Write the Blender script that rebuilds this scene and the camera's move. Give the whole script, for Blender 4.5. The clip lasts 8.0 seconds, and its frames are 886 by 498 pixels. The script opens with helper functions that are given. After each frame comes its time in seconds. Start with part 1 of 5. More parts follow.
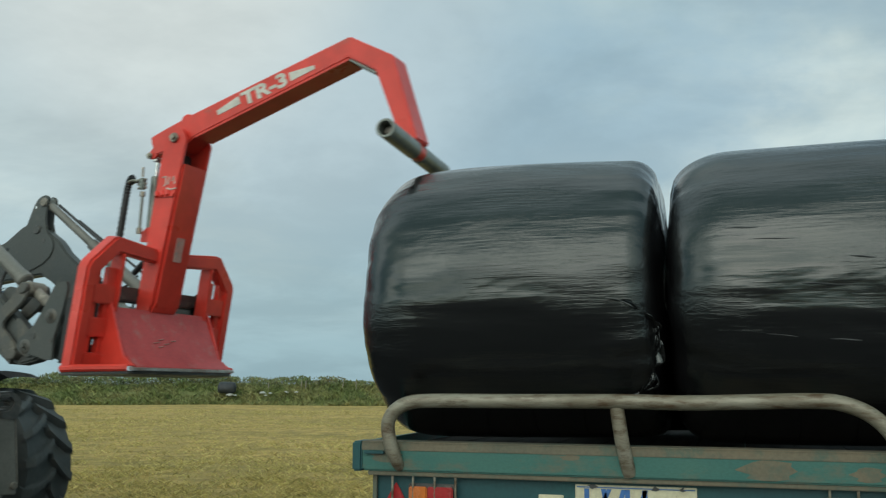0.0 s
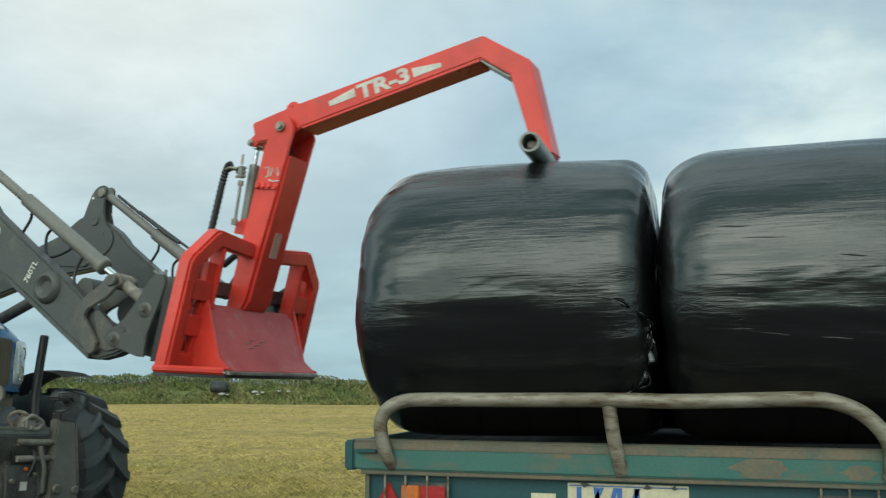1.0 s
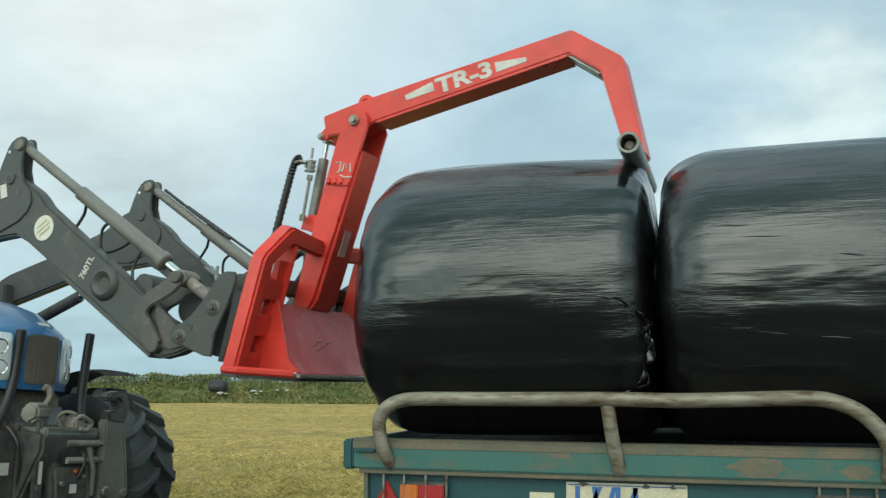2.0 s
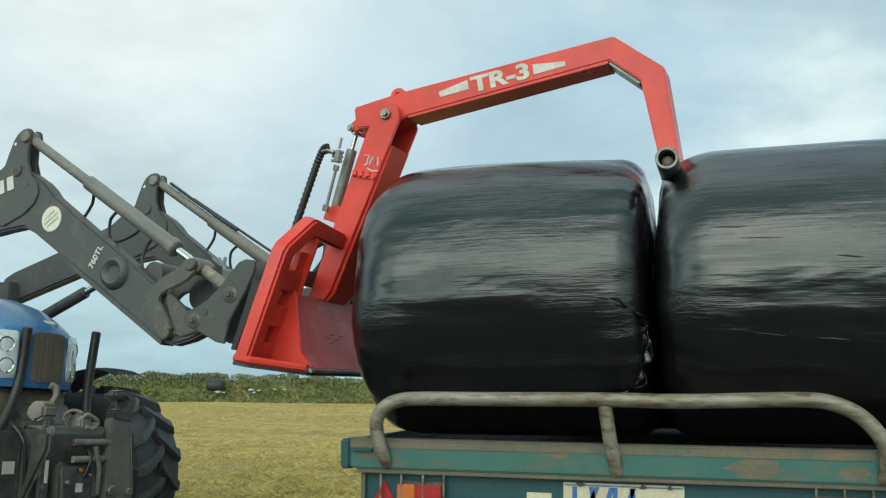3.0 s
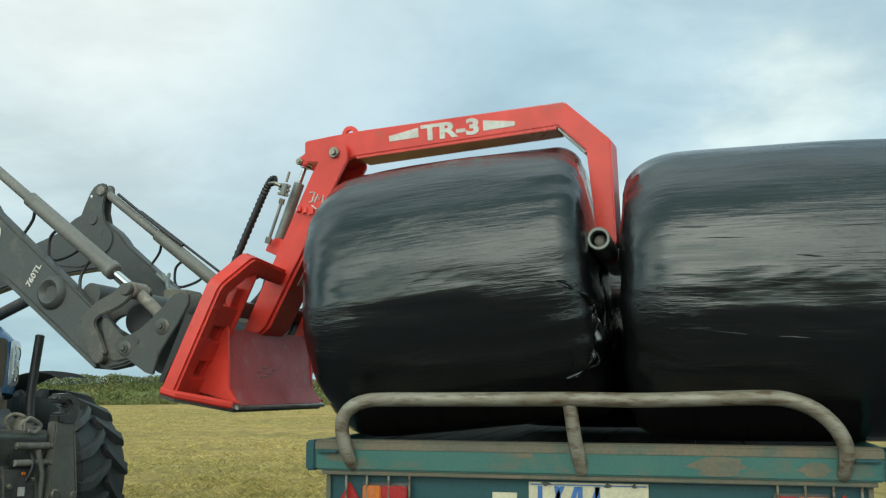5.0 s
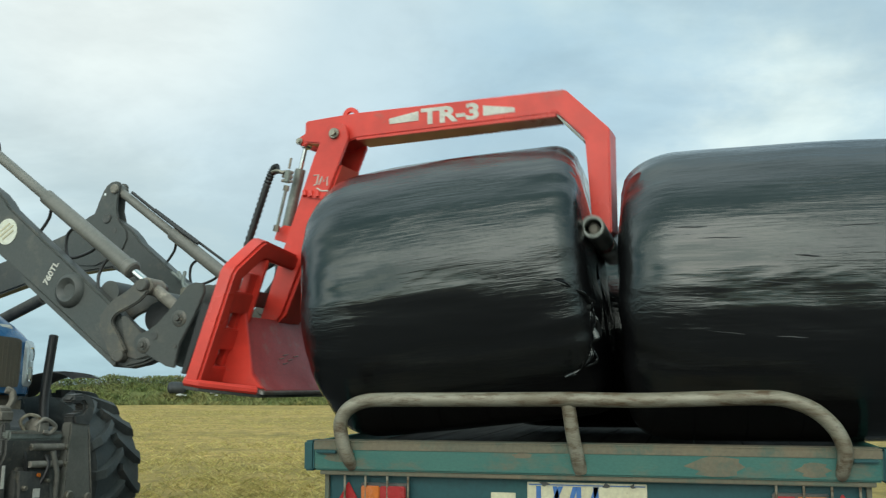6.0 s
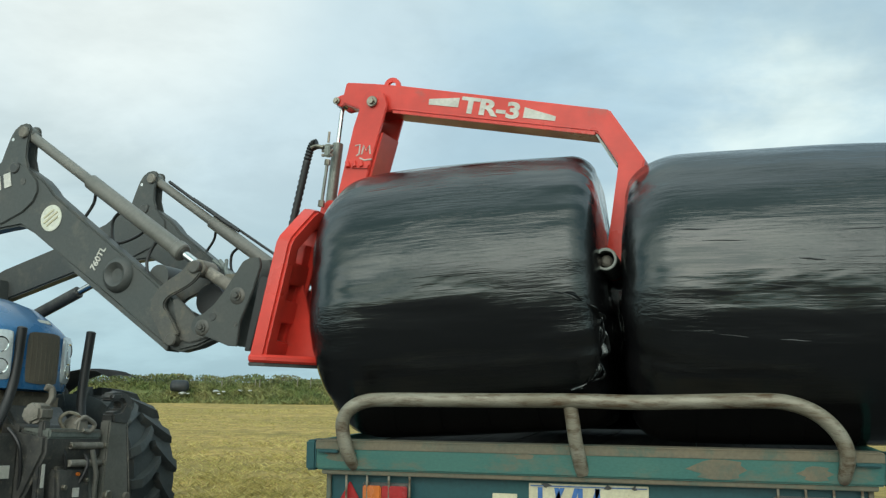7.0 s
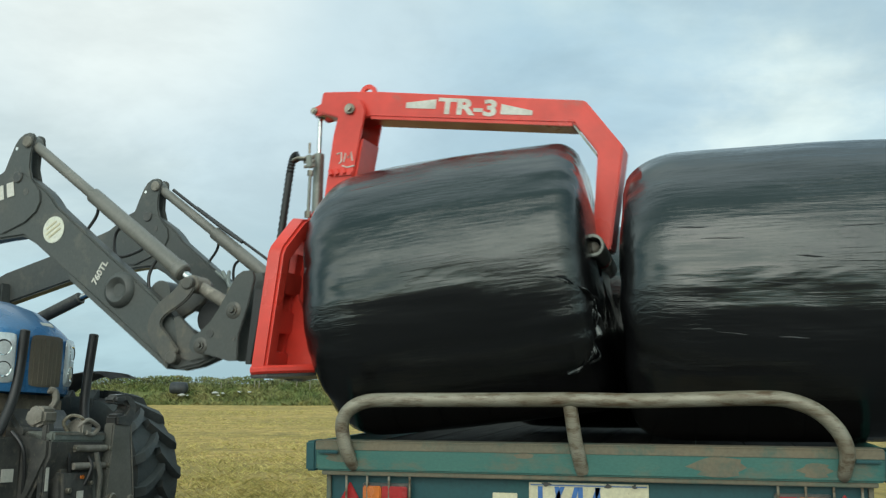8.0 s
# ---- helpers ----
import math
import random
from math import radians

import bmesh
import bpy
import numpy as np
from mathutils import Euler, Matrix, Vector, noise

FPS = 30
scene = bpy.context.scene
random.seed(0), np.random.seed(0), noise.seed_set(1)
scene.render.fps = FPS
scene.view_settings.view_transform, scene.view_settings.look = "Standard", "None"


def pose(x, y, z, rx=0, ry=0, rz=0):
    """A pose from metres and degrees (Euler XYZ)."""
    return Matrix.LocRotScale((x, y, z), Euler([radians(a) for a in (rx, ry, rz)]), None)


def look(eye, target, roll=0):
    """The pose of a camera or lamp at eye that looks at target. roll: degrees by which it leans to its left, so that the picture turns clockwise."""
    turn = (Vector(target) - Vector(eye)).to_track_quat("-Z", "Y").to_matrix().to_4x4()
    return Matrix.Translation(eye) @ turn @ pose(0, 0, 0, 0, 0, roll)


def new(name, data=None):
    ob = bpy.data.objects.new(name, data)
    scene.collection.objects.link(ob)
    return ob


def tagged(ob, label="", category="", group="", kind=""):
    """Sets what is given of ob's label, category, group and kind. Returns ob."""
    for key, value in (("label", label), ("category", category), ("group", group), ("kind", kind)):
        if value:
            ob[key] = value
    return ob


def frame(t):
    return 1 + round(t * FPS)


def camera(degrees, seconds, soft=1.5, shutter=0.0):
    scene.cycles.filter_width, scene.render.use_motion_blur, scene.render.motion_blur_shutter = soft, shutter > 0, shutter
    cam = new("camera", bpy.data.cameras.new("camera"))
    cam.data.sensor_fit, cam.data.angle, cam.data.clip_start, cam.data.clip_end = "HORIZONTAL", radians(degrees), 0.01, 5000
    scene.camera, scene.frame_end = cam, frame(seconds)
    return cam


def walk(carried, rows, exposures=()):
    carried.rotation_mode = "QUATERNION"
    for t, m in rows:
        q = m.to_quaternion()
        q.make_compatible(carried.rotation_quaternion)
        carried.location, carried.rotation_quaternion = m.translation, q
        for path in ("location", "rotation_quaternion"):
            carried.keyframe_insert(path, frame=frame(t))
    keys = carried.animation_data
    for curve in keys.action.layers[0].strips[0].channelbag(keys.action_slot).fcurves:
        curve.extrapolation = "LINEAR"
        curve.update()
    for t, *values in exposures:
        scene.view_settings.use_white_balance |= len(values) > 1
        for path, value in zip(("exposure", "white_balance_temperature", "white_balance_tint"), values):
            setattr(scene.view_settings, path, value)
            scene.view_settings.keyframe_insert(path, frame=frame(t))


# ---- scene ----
cam = camera(48.0, 8.0, soft=1.25, shutter=0.8)
EYE = (0.0, 0.0, 1.32)
# seconds, yaw, pitch, roll
PATH = [(0, 16.603, 7.493, -0.254), (0.5, 16.309, 7.448, -0.272), (1, 16.171, 7.43, -0.169), (1.5, 16.133, 7.405, -0.147),
        (2, 16.09, 7.383, -0.175), (2.2, 16.05, 7.385, -0.194), (3.3, 15.862, 7.37, -0.532), (3.5, 15.697, 7.367, -0.558),
        (4, 14.718, 7.443, -0.15), (4.5, 14.116, 7.459, 0.078), (4.7, 14.051, 7.43, 0.02), (5.8, 13.885, 7.42, 0.055),
        (6, 13.903, 7.428, 0.033), (6.5, 14.006, 7.438, -0.101), (7, 14.041, 7.451, -0.445), (7.5, 14.053, 7.447, -0.478),
        (8, 14.0, 7.442, 0.0)]
walk(cam, [(t, pose(*EYE, 90 + p, r, y)) for t, y, p, r in PATH], exposures=[(0, -0.38), (0.5, -0.27), (1.0, -0.10), (1.5, 0.0), (8, 0.0)])

# ------------------------------------------------------------------ light
VIEW_YAW = radians(14.5)
RIGHT = Vector((math.cos(VIEW_YAW), math.sin(VIEW_YAW), 0))
AHEAD = Vector((-math.sin(VIEW_YAW), math.cos(VIEW_YAW), 0))
SUN_YAW, SUN_ELEV = 178.0, 30.0


SUN_DIR = Vector((-math.sin(radians(SUN_YAW)) * math.cos(radians(SUN_ELEV)), math.cos(radians(SUN_YAW)) * math.cos(radians(SUN_ELEV)), math.sin(radians(SUN_ELEV))))


def make_world():
    w = bpy.data.worlds.new("overcast_sky")
    w.use_nodes = True
    nt = w.node_tree
    nt.nodes.clear()
    out = nt.nodes.new("ShaderNodeOutputWorld")
    bg = nt.nodes.new("ShaderNodeBackground")
    bg.inputs["Strength"].default_value = 1.0
    sky = nt.nodes.new("ShaderNodeTexSky")
    sky.sky_type, sky.sun_disc = "NISHITA", False
    sky.sun_elevation, sky.sun_rotation = radians(SUN_ELEV), radians(-SUN_YAW)
    sky.air_density, sky.dust_density = 1.0, 1.5
    tc = nt.nodes.new("ShaderNodeTexCoord")
    sep = nt.nodes.new("ShaderNodeSeparateXYZ")
    nt.links.new(tc.outputs["Generated"], sep.inputs[0])

    def math_node(op, a, b=None, c=None):
        n = nt.nodes.new("ShaderNodeMath")
        n.operation = op
        for i, v in enumerate((a, b, c)):
            if v is None:
                continue
            if isinstance(v, (int, float)):
                n.inputs[i].default_value = v
            else:
                nt.links.new(v, n.inputs[i])
        return n.outputs[0]

    # clouds lie on a flat sheet, so they thin out into bands towards the horizon
    zz = math_node("ADD", math_node("MAXIMUM", sep.outputs[2], 0.0), 0.22)
    comb = nt.nodes.new("ShaderNodeCombineXYZ")
    nt.links.new(math_node("DIVIDE", sep.outputs[0], zz), comb.inputs[0])
    nt.links.new(math_node("DIVIDE", sep.outputs[1], zz), comb.inputs[1])

    def noise_node(scale, detail, rough, offset, distort=0.0):
        mp = nt.nodes.new("ShaderNodeMapping")
        mp.inputs["Location"].default_value = offset
        nt.links.new(comb.outputs[0], mp.inputs[0])
        n = nt.nodes.new("ShaderNodeTexNoise")
        n.inputs["Scale"].default_value, n.inputs["Detail"].default_value = scale, detail
        n.inputs["Roughness"].default_value, n.inputs["Distortion"].default_value = rough, distort
        nt.links.new(mp.outputs[0], n.inputs["Vector"])
        return n.outputs["Fac"]

    def ramp(fac, stops):
        r = nt.nodes.new("ShaderNodeValToRGB")
        r.color_ramp.interpolation = "EASE"
        while len(r.color_ramp.elements) < len(stops):
            r.color_ramp.elements.new(0.5)
        for e, (p, c) in zip(r.color_ramp.elements, stops):
            e.position, e.color = p, (*c, 1)
        nt.links.new(fac, r.inputs[0])
        return r.outputs[0]

    def mix(fac, a, b, kind="MIX"):
        m = nt.nodes.new("ShaderNodeMix")
        m.data_type, m.blend_type = "RGBA", kind
        for sock, v in ((m.inputs[0], fac), (m.inputs[6], a), (m.inputs[7], b)):
            if isinstance(v, (int, float)):
                sock.default_value = v
            elif isinstance(v, tuple):
                sock.default_value = (*v, 1)
            else:
                nt.links.new(v, sock)
        return m.outputs[2]

    clear = mix(1.0, sky.outputs[0], (0.10, 0.10, 0.10), "MULTIPLY")
    clear = mix(0.75, clear, (0.50, 0.72, 0.82))
    grey = ramp(noise_node(1.1, 6, 0.55, (3.1, 1.7, 0), 0.4), [(0.34, (0.40, 0.57, 0.63)), (0.50, (0.56, 0.73, 0.77)), (0.66, (0.75, 0.90, 0.89))])
    cover = ramp(noise_node(0.75, 7, 0.6, (0.6, 5.2, 0), 0.6), [(0.40, (0.25, 0.25, 0.25)), (0.60, (1, 1, 1))])
    col = mix(cover, clear, grey)
    # a bright white cloud ahead on the left, away from the sun
    d = look((0, 0, 0), (-math.sin(radians(34)), math.cos(radians(34)), math.tan(radians(24)))).to_3x3() @ Vector((0, 0, -1))
    dot = nt.nodes.new("ShaderNodeVectorMath")
    dot.operation = "DOT_PRODUCT"
    nt.links.new(tc.outputs["Generated"], dot.inputs[0])
    dot.inputs[1].default_value = d
    glow = ramp(dot.outputs["Value"], [(0.915, (0, 0, 0)), (0.97, (0.35, 0.35, 0.35)), (1.0, (1, 1, 1))])
    col = mix(glow, col, (0.84, 0.93, 0.91))
    # haze over the sea
    haze = ramp(sep.outputs[2], [(0.0, (0.85, 0.85, 0.85)), (0.24, (0, 0, 0))])
    col = mix(haze, col, (0.42, 0.62, 0.68))
    streak = ramp(noise_node(1.4, 6, 0.6, (7.3, 2.2, 0), 0.3), [(0.36, (0.90, 0.91, 0.92)), (0.64, (1.08, 1.08, 1.08))])
    col = mix(1.0, col, streak, "MULTIPLY")
    # thin cloud is brightest all round the sun, which stands behind the camera
    toward = nt.nodes.new("ShaderNodeVectorMath")
    toward.operation = "DOT_PRODUCT"
    nt.links.new(tc.outputs["Generated"], toward.inputs[0])
    toward.inputs[1].default_value = SUN_DIR
    halo = nt.nodes.new("ShaderNodeMapRange")
    halo.interpolation_type = "SMOOTHSTEP"
    halo.inputs[1].default_value, halo.inputs[2].default_value, halo.inputs[3].default_value, halo.inputs[4].default_value = 0.05, 1.0, 1.0, 1.9
    nt.links.new(toward.outputs["Value"], halo.inputs[0])
    nt.links.new(halo.outputs[0], bg.inputs["Strength"])
    warm = ramp(toward.outputs["Value"], [(0.1, (1, 1, 1)), (0.9, (1.10, 1.0, 0.90))])
    col = mix(1.0, col, warm, "MULTIPLY")
    # unseen cloud bands added behind the camera, spaced to stripe the film's reflections
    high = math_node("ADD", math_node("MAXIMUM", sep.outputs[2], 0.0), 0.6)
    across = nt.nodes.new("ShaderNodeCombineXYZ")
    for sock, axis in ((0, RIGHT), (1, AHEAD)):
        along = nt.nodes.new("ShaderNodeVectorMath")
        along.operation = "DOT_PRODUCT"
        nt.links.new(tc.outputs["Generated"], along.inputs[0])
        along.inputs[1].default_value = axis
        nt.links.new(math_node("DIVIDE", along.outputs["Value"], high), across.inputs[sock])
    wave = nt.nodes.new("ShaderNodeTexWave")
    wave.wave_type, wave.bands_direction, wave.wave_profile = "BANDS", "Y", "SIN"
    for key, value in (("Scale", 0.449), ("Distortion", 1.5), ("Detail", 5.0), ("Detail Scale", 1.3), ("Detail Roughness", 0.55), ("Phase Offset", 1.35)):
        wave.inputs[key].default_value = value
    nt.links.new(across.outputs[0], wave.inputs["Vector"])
    reflected_bands = ramp(wave.outputs["Fac"], [(0.12, (0.54, 0.67, 0.66)), (0.50, (0.97, 1.02, 1.0)), (0.88, (1.66, 1.54, 1.45))])
    out_of_view = nt.nodes.new("ShaderNodeMapRange")
    out_of_view.interpolation_type = "SMOOTHSTEP"
    out_of_view.inputs[1].default_value, out_of_view.inputs[2].default_value = -0.35, 0.1
    nt.links.new(toward.outputs["Value"], out_of_view.inputs[0])
    col = mix(out_of_view.outputs[0], col, mix(1.0, col, reflected_bands, "MULTIPLY"))
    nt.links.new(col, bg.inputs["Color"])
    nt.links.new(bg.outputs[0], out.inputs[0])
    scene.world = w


make_world()
sun = new("sun", bpy.data.lights.new("sun", "SUN"))
sun.data.energy, sun.data.angle, sun.data.color = 0.8, radians(50), (1.0, 0.97, 0.92)
sun.matrix_world = look((0, 0, 0), -SUN_DIR)


# ------------------------------------------------------------------ materials
def material(name, base, rough=0.5, metal=0.0, second=None, spots=None, scale=3.0, stretch=(1, 1, 1), fine=60.0, bump=0.15, bump_dist=0.004,
             spot_at=(0.56, 0.66), ior=1.5, rough_var=0.12, island=0.0, coat=0.0):
    """Two-scale procedural surface: broad variation, fine grain, stains and relief."""
    m = bpy.data.materials.new(name)
    m.use_nodes = True
    nt = m.node_tree
    b = nt.nodes["Principled BSDF"]
    tc = nt.nodes.new("ShaderNodeTexCoord")
    mp = nt.nodes.new("ShaderNodeMapping")
    mp.inputs["Scale"].default_value = stretch
    nt.links.new(tc.outputs["Object"], mp.inputs[0])

    def tex(sc, det, rgh=0.55):
        n = nt.nodes.new("ShaderNodeTexNoise")
        n.inputs["Scale"].default_value, n.inputs["Detail"].default_value, n.inputs["Roughness"].default_value = sc, det, rgh
        nt.links.new(mp.outputs[0], n.inputs["Vector"])
        return n.outputs["Fac"]

    def remap(fac, lo, hi, a=0.0, c=1.0):
        n = nt.nodes.new("ShaderNodeMapRange")
        n.inputs[1].default_value, n.inputs[2].default_value, n.inputs[3].default_value, n.inputs[4].default_value = lo, hi, a, c
        nt.links.new(fac, n.inputs[0])
        return n.outputs[0]

    def mix(fac, a, c, kind="MIX"):
        n = nt.nodes.new("ShaderNodeMix")
        n.data_type, n.blend_type = "RGBA", kind
        for sock, v in ((n.inputs[0], fac), (n.inputs[6], a), (n.inputs[7], c)):
            if isinstance(v, (int, float)):
                sock.default_value = v
            elif isinstance(v, tuple):
                sock.default_value = (*v, 1)
            else:
                nt.links.new(v, sock)
        return n.outputs[2]

    broad, grain = tex(scale, 5), tex(fine, 4, 0.6)
    second = second or tuple(c * 0.72 for c in base)
    col = mix(remap(broad, 0.35, 0.68), base, second)
    col = mix(0.28, col, mix(remap(grain, 0.3, 0.7), (0.55, 0.55, 0.55), (1.35, 1.35, 1.35)), "MULTIPLY")
    if spots:
        col = mix(remap(tex(scale * 2.3, 8, 0.68), *spot_at), col, spots)
    if island:
        g = nt.nodes.new("ShaderNodeNewGeometry")
        col = mix(1.0, col, mix(remap(g.outputs["Random Per Island"], 0, 1), (1 - island,) * 3, (1 + island,) * 3), "MULTIPLY")
    nt.links.new(col, b.inputs["Base Color"])
    nt.links.new(remap(broad, 0.3, 0.7, max(0.02, rough - rough_var), min(1, rough + rough_var)), b.inputs["Roughness"])
    b.inputs["Metallic"].default_value, b.inputs["IOR"].default_value = metal, ior
    if coat:
        b.inputs["Coat Weight"].default_value, b.inputs["Coat Roughness"].default_value = coat, 0.12
    if bump:
        bp = nt.nodes.new("ShaderNodeBump")
        bp.inputs["Strength"].default_value, bp.inputs["Distance"].default_value = bump, bump_dist
        nt.links.new(grain, bp.inputs["Height"])
        nt.links.new(bp.outputs[0], b.inputs["Normal"])
    return m


def film_material():
    """Black stretch film: glossy, with fine pleats that run along the bale."""
    m = bpy.data.materials.new("black_stretch_film")
    m.use_nodes = True
    nt = m.node_tree
    b = nt.nodes["Principled BSDF"]
    tc = nt.nodes.new("ShaderNodeTexCoord")

    def tex(stretch, sc, det, rgh=0.55, distort=0.0):
        mp = nt.nodes.new("ShaderNodeMapping")
        mp.inputs["Scale"].default_value = stretch
        nt.links.new(tc.outputs["Object"], mp.inputs[0])
        n = nt.nodes.new("ShaderNodeTexNoise")
        n.inputs["Scale"].default_value, n.inputs["Detail"].default_value = sc, det
        n.inputs["Roughness"].default_value, n.inputs["Distortion"].default_value = rgh, distort
        nt.links.new(mp.outputs[0], n.inputs["Vector"])
        return n.outputs["Fac"]

    pleat = tex((1.0, 26, 26), 3.0, 6, 0.62, 0.4)
    soft = tex((0.8, 3.0, 3.0), 1.7, 3, 0.5, 0.3)
    patch = tex((0.8, 1.6, 1.6), 2.2, 4)
    amp = nt.nodes.new("ShaderNodeMapRange")
    amp.inputs[1].default_value, amp.inputs[2].default_value, amp.inputs[3].default_value, amp.inputs[4].default_value = 0.42, 0.66, 0.18, 1.0
    nt.links.new(patch, amp.inputs[0])
    mul = nt.nodes.new("ShaderNodeMath")
    mul.operation = "MULTIPLY"
    nt.links.new(pleat, mul.inputs[0])
    nt.links.new(amp.outputs[0], mul.inputs[1])
    b1 = nt.nodes.new("ShaderNodeBump")
    b1.inputs["Strength"].default_value, b1.inputs["Distance"].default_value = 0.6, 0.007
    nt.links.new(mul.outputs[0], b1.inputs["Height"])
    b2 = nt.nodes.new("ShaderNodeBump")
    b2.inputs["Strength"].default_value, b2.inputs["Distance"].default_value = 0.7, 0.020
    nt.links.new(soft, b2.inputs["Height"])
    nt.links.new(b1.outputs[0], b2.inputs["Normal"])
    nt.links.new(b2.outputs[0], b.inputs["Normal"])
    r = nt.nodes.new("ShaderNodeMapRange")
    r.inputs[1].default_value, r.inputs[2].default_value, r.inputs[3].default_value, r.inputs[4].default_value = 0.3, 0.7, 0.09, 0.17
    nt.links.new(patch, r.inputs[0])
    nt.links.new(r.outputs[0], b.inputs["Roughness"])
    b.inputs["Base Color"].default_value = (0.0072, 0.0070, 0.0075, 1)
    b.inputs["Specular Tint"].default_value = (0.93, 1.0, 0.98, 1)
    b.inputs["IOR"].default_value = 1.70
    return m


FILM = film_material()
RED = material("red_paint", (0.76, 0.060, 0.039), 0.34, second=(0.70, 0.050, 0.033), spots=(0.40, 0.12, 0.09), scale=2.2, spot_at=(0.62, 0.80), fine=7, bump=0.03)
RED_WORN = material("worn_red_plate", (0.54, 0.045, 0.038), 0.45, second=(0.42, 0.038, 0.036), spots=(0.40, 0.17, 0.14), scale=4.0, spot_at=(0.55, 0.75), bump=0.1)
SCUFF = material("scuffed_red_paint", (0.52, 0.32, 0.27), 0.6, second=(0.56, 0.22, 0.18), spots=(0.30, 0.27, 0.23), scale=14, spot_at=(0.5, 0.65), bump=0.1)
WORN_STEEL = material("scraped_steel", (0.42, 0.40, 0.37), 0.4, 0.6, second=(0.30, 0.24, 0.2), scale=9, bump=0.2)
GREY_PAINT = material("dusty_grey_paint", (0.060, 0.066, 0.063), 0.45, second=(0.085, 0.086, 0.078), spots=(0.15, 0.135, 0.11), scale=2.6, spot_at=(0.56, 0.78), bump=0.06)
GREY_TUBE = material("grey_cylinder_paint", (0.15, 0.145, 0.125), 0.42, second=(0.21, 0.20, 0.175), scale=4, bump=0.05)
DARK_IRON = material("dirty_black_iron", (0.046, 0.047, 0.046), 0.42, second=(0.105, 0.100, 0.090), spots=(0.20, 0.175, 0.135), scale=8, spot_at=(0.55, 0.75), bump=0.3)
MUD_GREY = material("muddy_casting", (0.29, 0.265, 0.225), 0.7, second=(0.14, 0.125, 0.10), spots=(0.38, 0.34, 0.28), scale=6, spot_at=(0.56, 0.72), bump=0.4)
CRANK_GREY = material("rubbed_grey_paint", (0.078, 0.076, 0.068), 0.42, second=(0.11, 0.10, 0.083), spots=(0.17, 0.14, 0.10), scale=6, spot_at=(0.52, 0.72), bump=0.12)
CHROME = material("chrome_rod", (0.75, 0.75, 0.74), 0.12, 1.0, rough_var=0.05, bump=0.0)
ZINC = material("weathered_galvanised_pipe", (0.31, 0.285, 0.22), 0.5, 0.2, second=(0.19, 0.16, 0.11), spots=(0.10, 0.062, 0.032), scale=6.5, stretch=(0.5, 2, 2), spot_at=(0.47, 0.64), bump=0.2)
PIPE_GREY = material("grey_steel_pipe", (0.26, 0.28, 0.25), 0.4, 0.4, second=(0.18, 0.19, 0.17), scale=8, bump=0.12)
TEAL = material("faded_teal_paint", (0.024, 0.125, 0.108), 0.5, second=(0.06, 0.16, 0.125), spots=(0.15, 0.12, 0.075), scale=1.5, stretch=(1, 1, 2.2), spot_at=(0.52, 0.70), bump=0.08)
TEAL_DIRTY = material("teal_paint_with_dust", (0.12, 0.115, 0.08), 0.75, second=(0.20, 0.16, 0.105), spots=(0.06, 0.12, 0.095), scale=2.4, spot_at=(0.5, 0.7), bump=0.2)
TEAL_DEEP = material("deep_teal_paint", (0.008, 0.062, 0.072), 0.5, second=(0.014, 0.08, 0.082), spots=(0.10, 0.09, 0.06), scale=2.5, spot_at=(0.64, 0.78), bump=0.08)
BLUE = material("blue_hood_paint", (0.035, 0.16, 0.36), 0.3, second=(0.05, 0.17, 0.33), spots=(0.20, 0.21, 0.20), scale=3, spot_at=(0.62, 0.85), bump=0.03, coat=0.3)
MESH_GREY = material("dusty_grille_mesh", (0.11, 0.09, 0.065), 0.8, second=(0.17, 0.14, 0.10), scale=7, stretch=(1, 1, 0.4), fine=180, bump=0.6)
CASTING = material("dusty_brown_casting", (0.25, 0.20, 0.14), 0.8, second=(0.13, 0.11, 0.085), spots=(0.34, 0.29, 0.22), scale=5, spot_at=(0.54, 0.72), bump=0.4)
LENS = material("clear_lamp_lens", (0.74, 0.77, 0.77), 0.12, 0.25, second=(0.66, 0.69, 0.69), scale=12, bump=0.05)
RUBBER = material("dusty_tyre_rubber", (0.062, 0.070, 0.070), 0.7, second=(0.095, 0.100, 0.096), spots=(0.10, 0.09, 0.075), scale=4, spot_at=(0.56, 0.78), bump=0.35)
RIM_PAINT = material("pale_rim_paint", (0.42, 0.42, 0.40), 0.5, spots=(0.16, 0.12, 0.08), scale=5, bump=0.1)
HOSE = material("black_hose", (0.018, 0.018, 0.018), 0.45, second=(0.03, 0.03, 0.03), bump=0.1)
BRASS = material("zinc_plated_fitting", (0.34, 0.31, 0.25), 0.4, 0.8, scale=14, bump=0.1)
WHITE = material("white_decal", (0.72, 0.69, 0.62), 0.5, second=(0.60, 0.57, 0.50), spots=(0.40, 0.25, 0.2), scale=9, spot_at=(0.62, 0.8), bump=0.02)
YELLOWISH = material("pale_yellow_decal", (0.70, 0.70, 0.56), 0.5, second=(0.74, 0.73, 0.64), scale=20, bump=0.0)
SIGN = material("cream_sign_board", (0.66, 0.61, 0.42), 0.55, second=(0.56, 0.50, 0.33), spots=(0.24, 0.15, 0.08), scale=7, spot_at=(0.62, 0.72), bump=0.05)
SIGN_BLUE = material("blue_sign_paint", (0.05, 0.16, 0.42), 0.5, bump=0.02)
LAMP_RED = material("red_lamp_lens", (0.42, 0.03, 0.03), 0.25, second=(0.34, 0.03, 0.03), scale=14, bump=0.05)
LAMP_AMBER = material("amber_lamp_lens", (0.62, 0.17, 0.03), 0.25, second=(0.5, 0.14, 0.04), scale=14, bump=0.05)
GLASS_DARK = material("tinted_cab_glass", (0.02, 0.025, 0.025), 0.08, bump=0.0, rough_var=0.02)
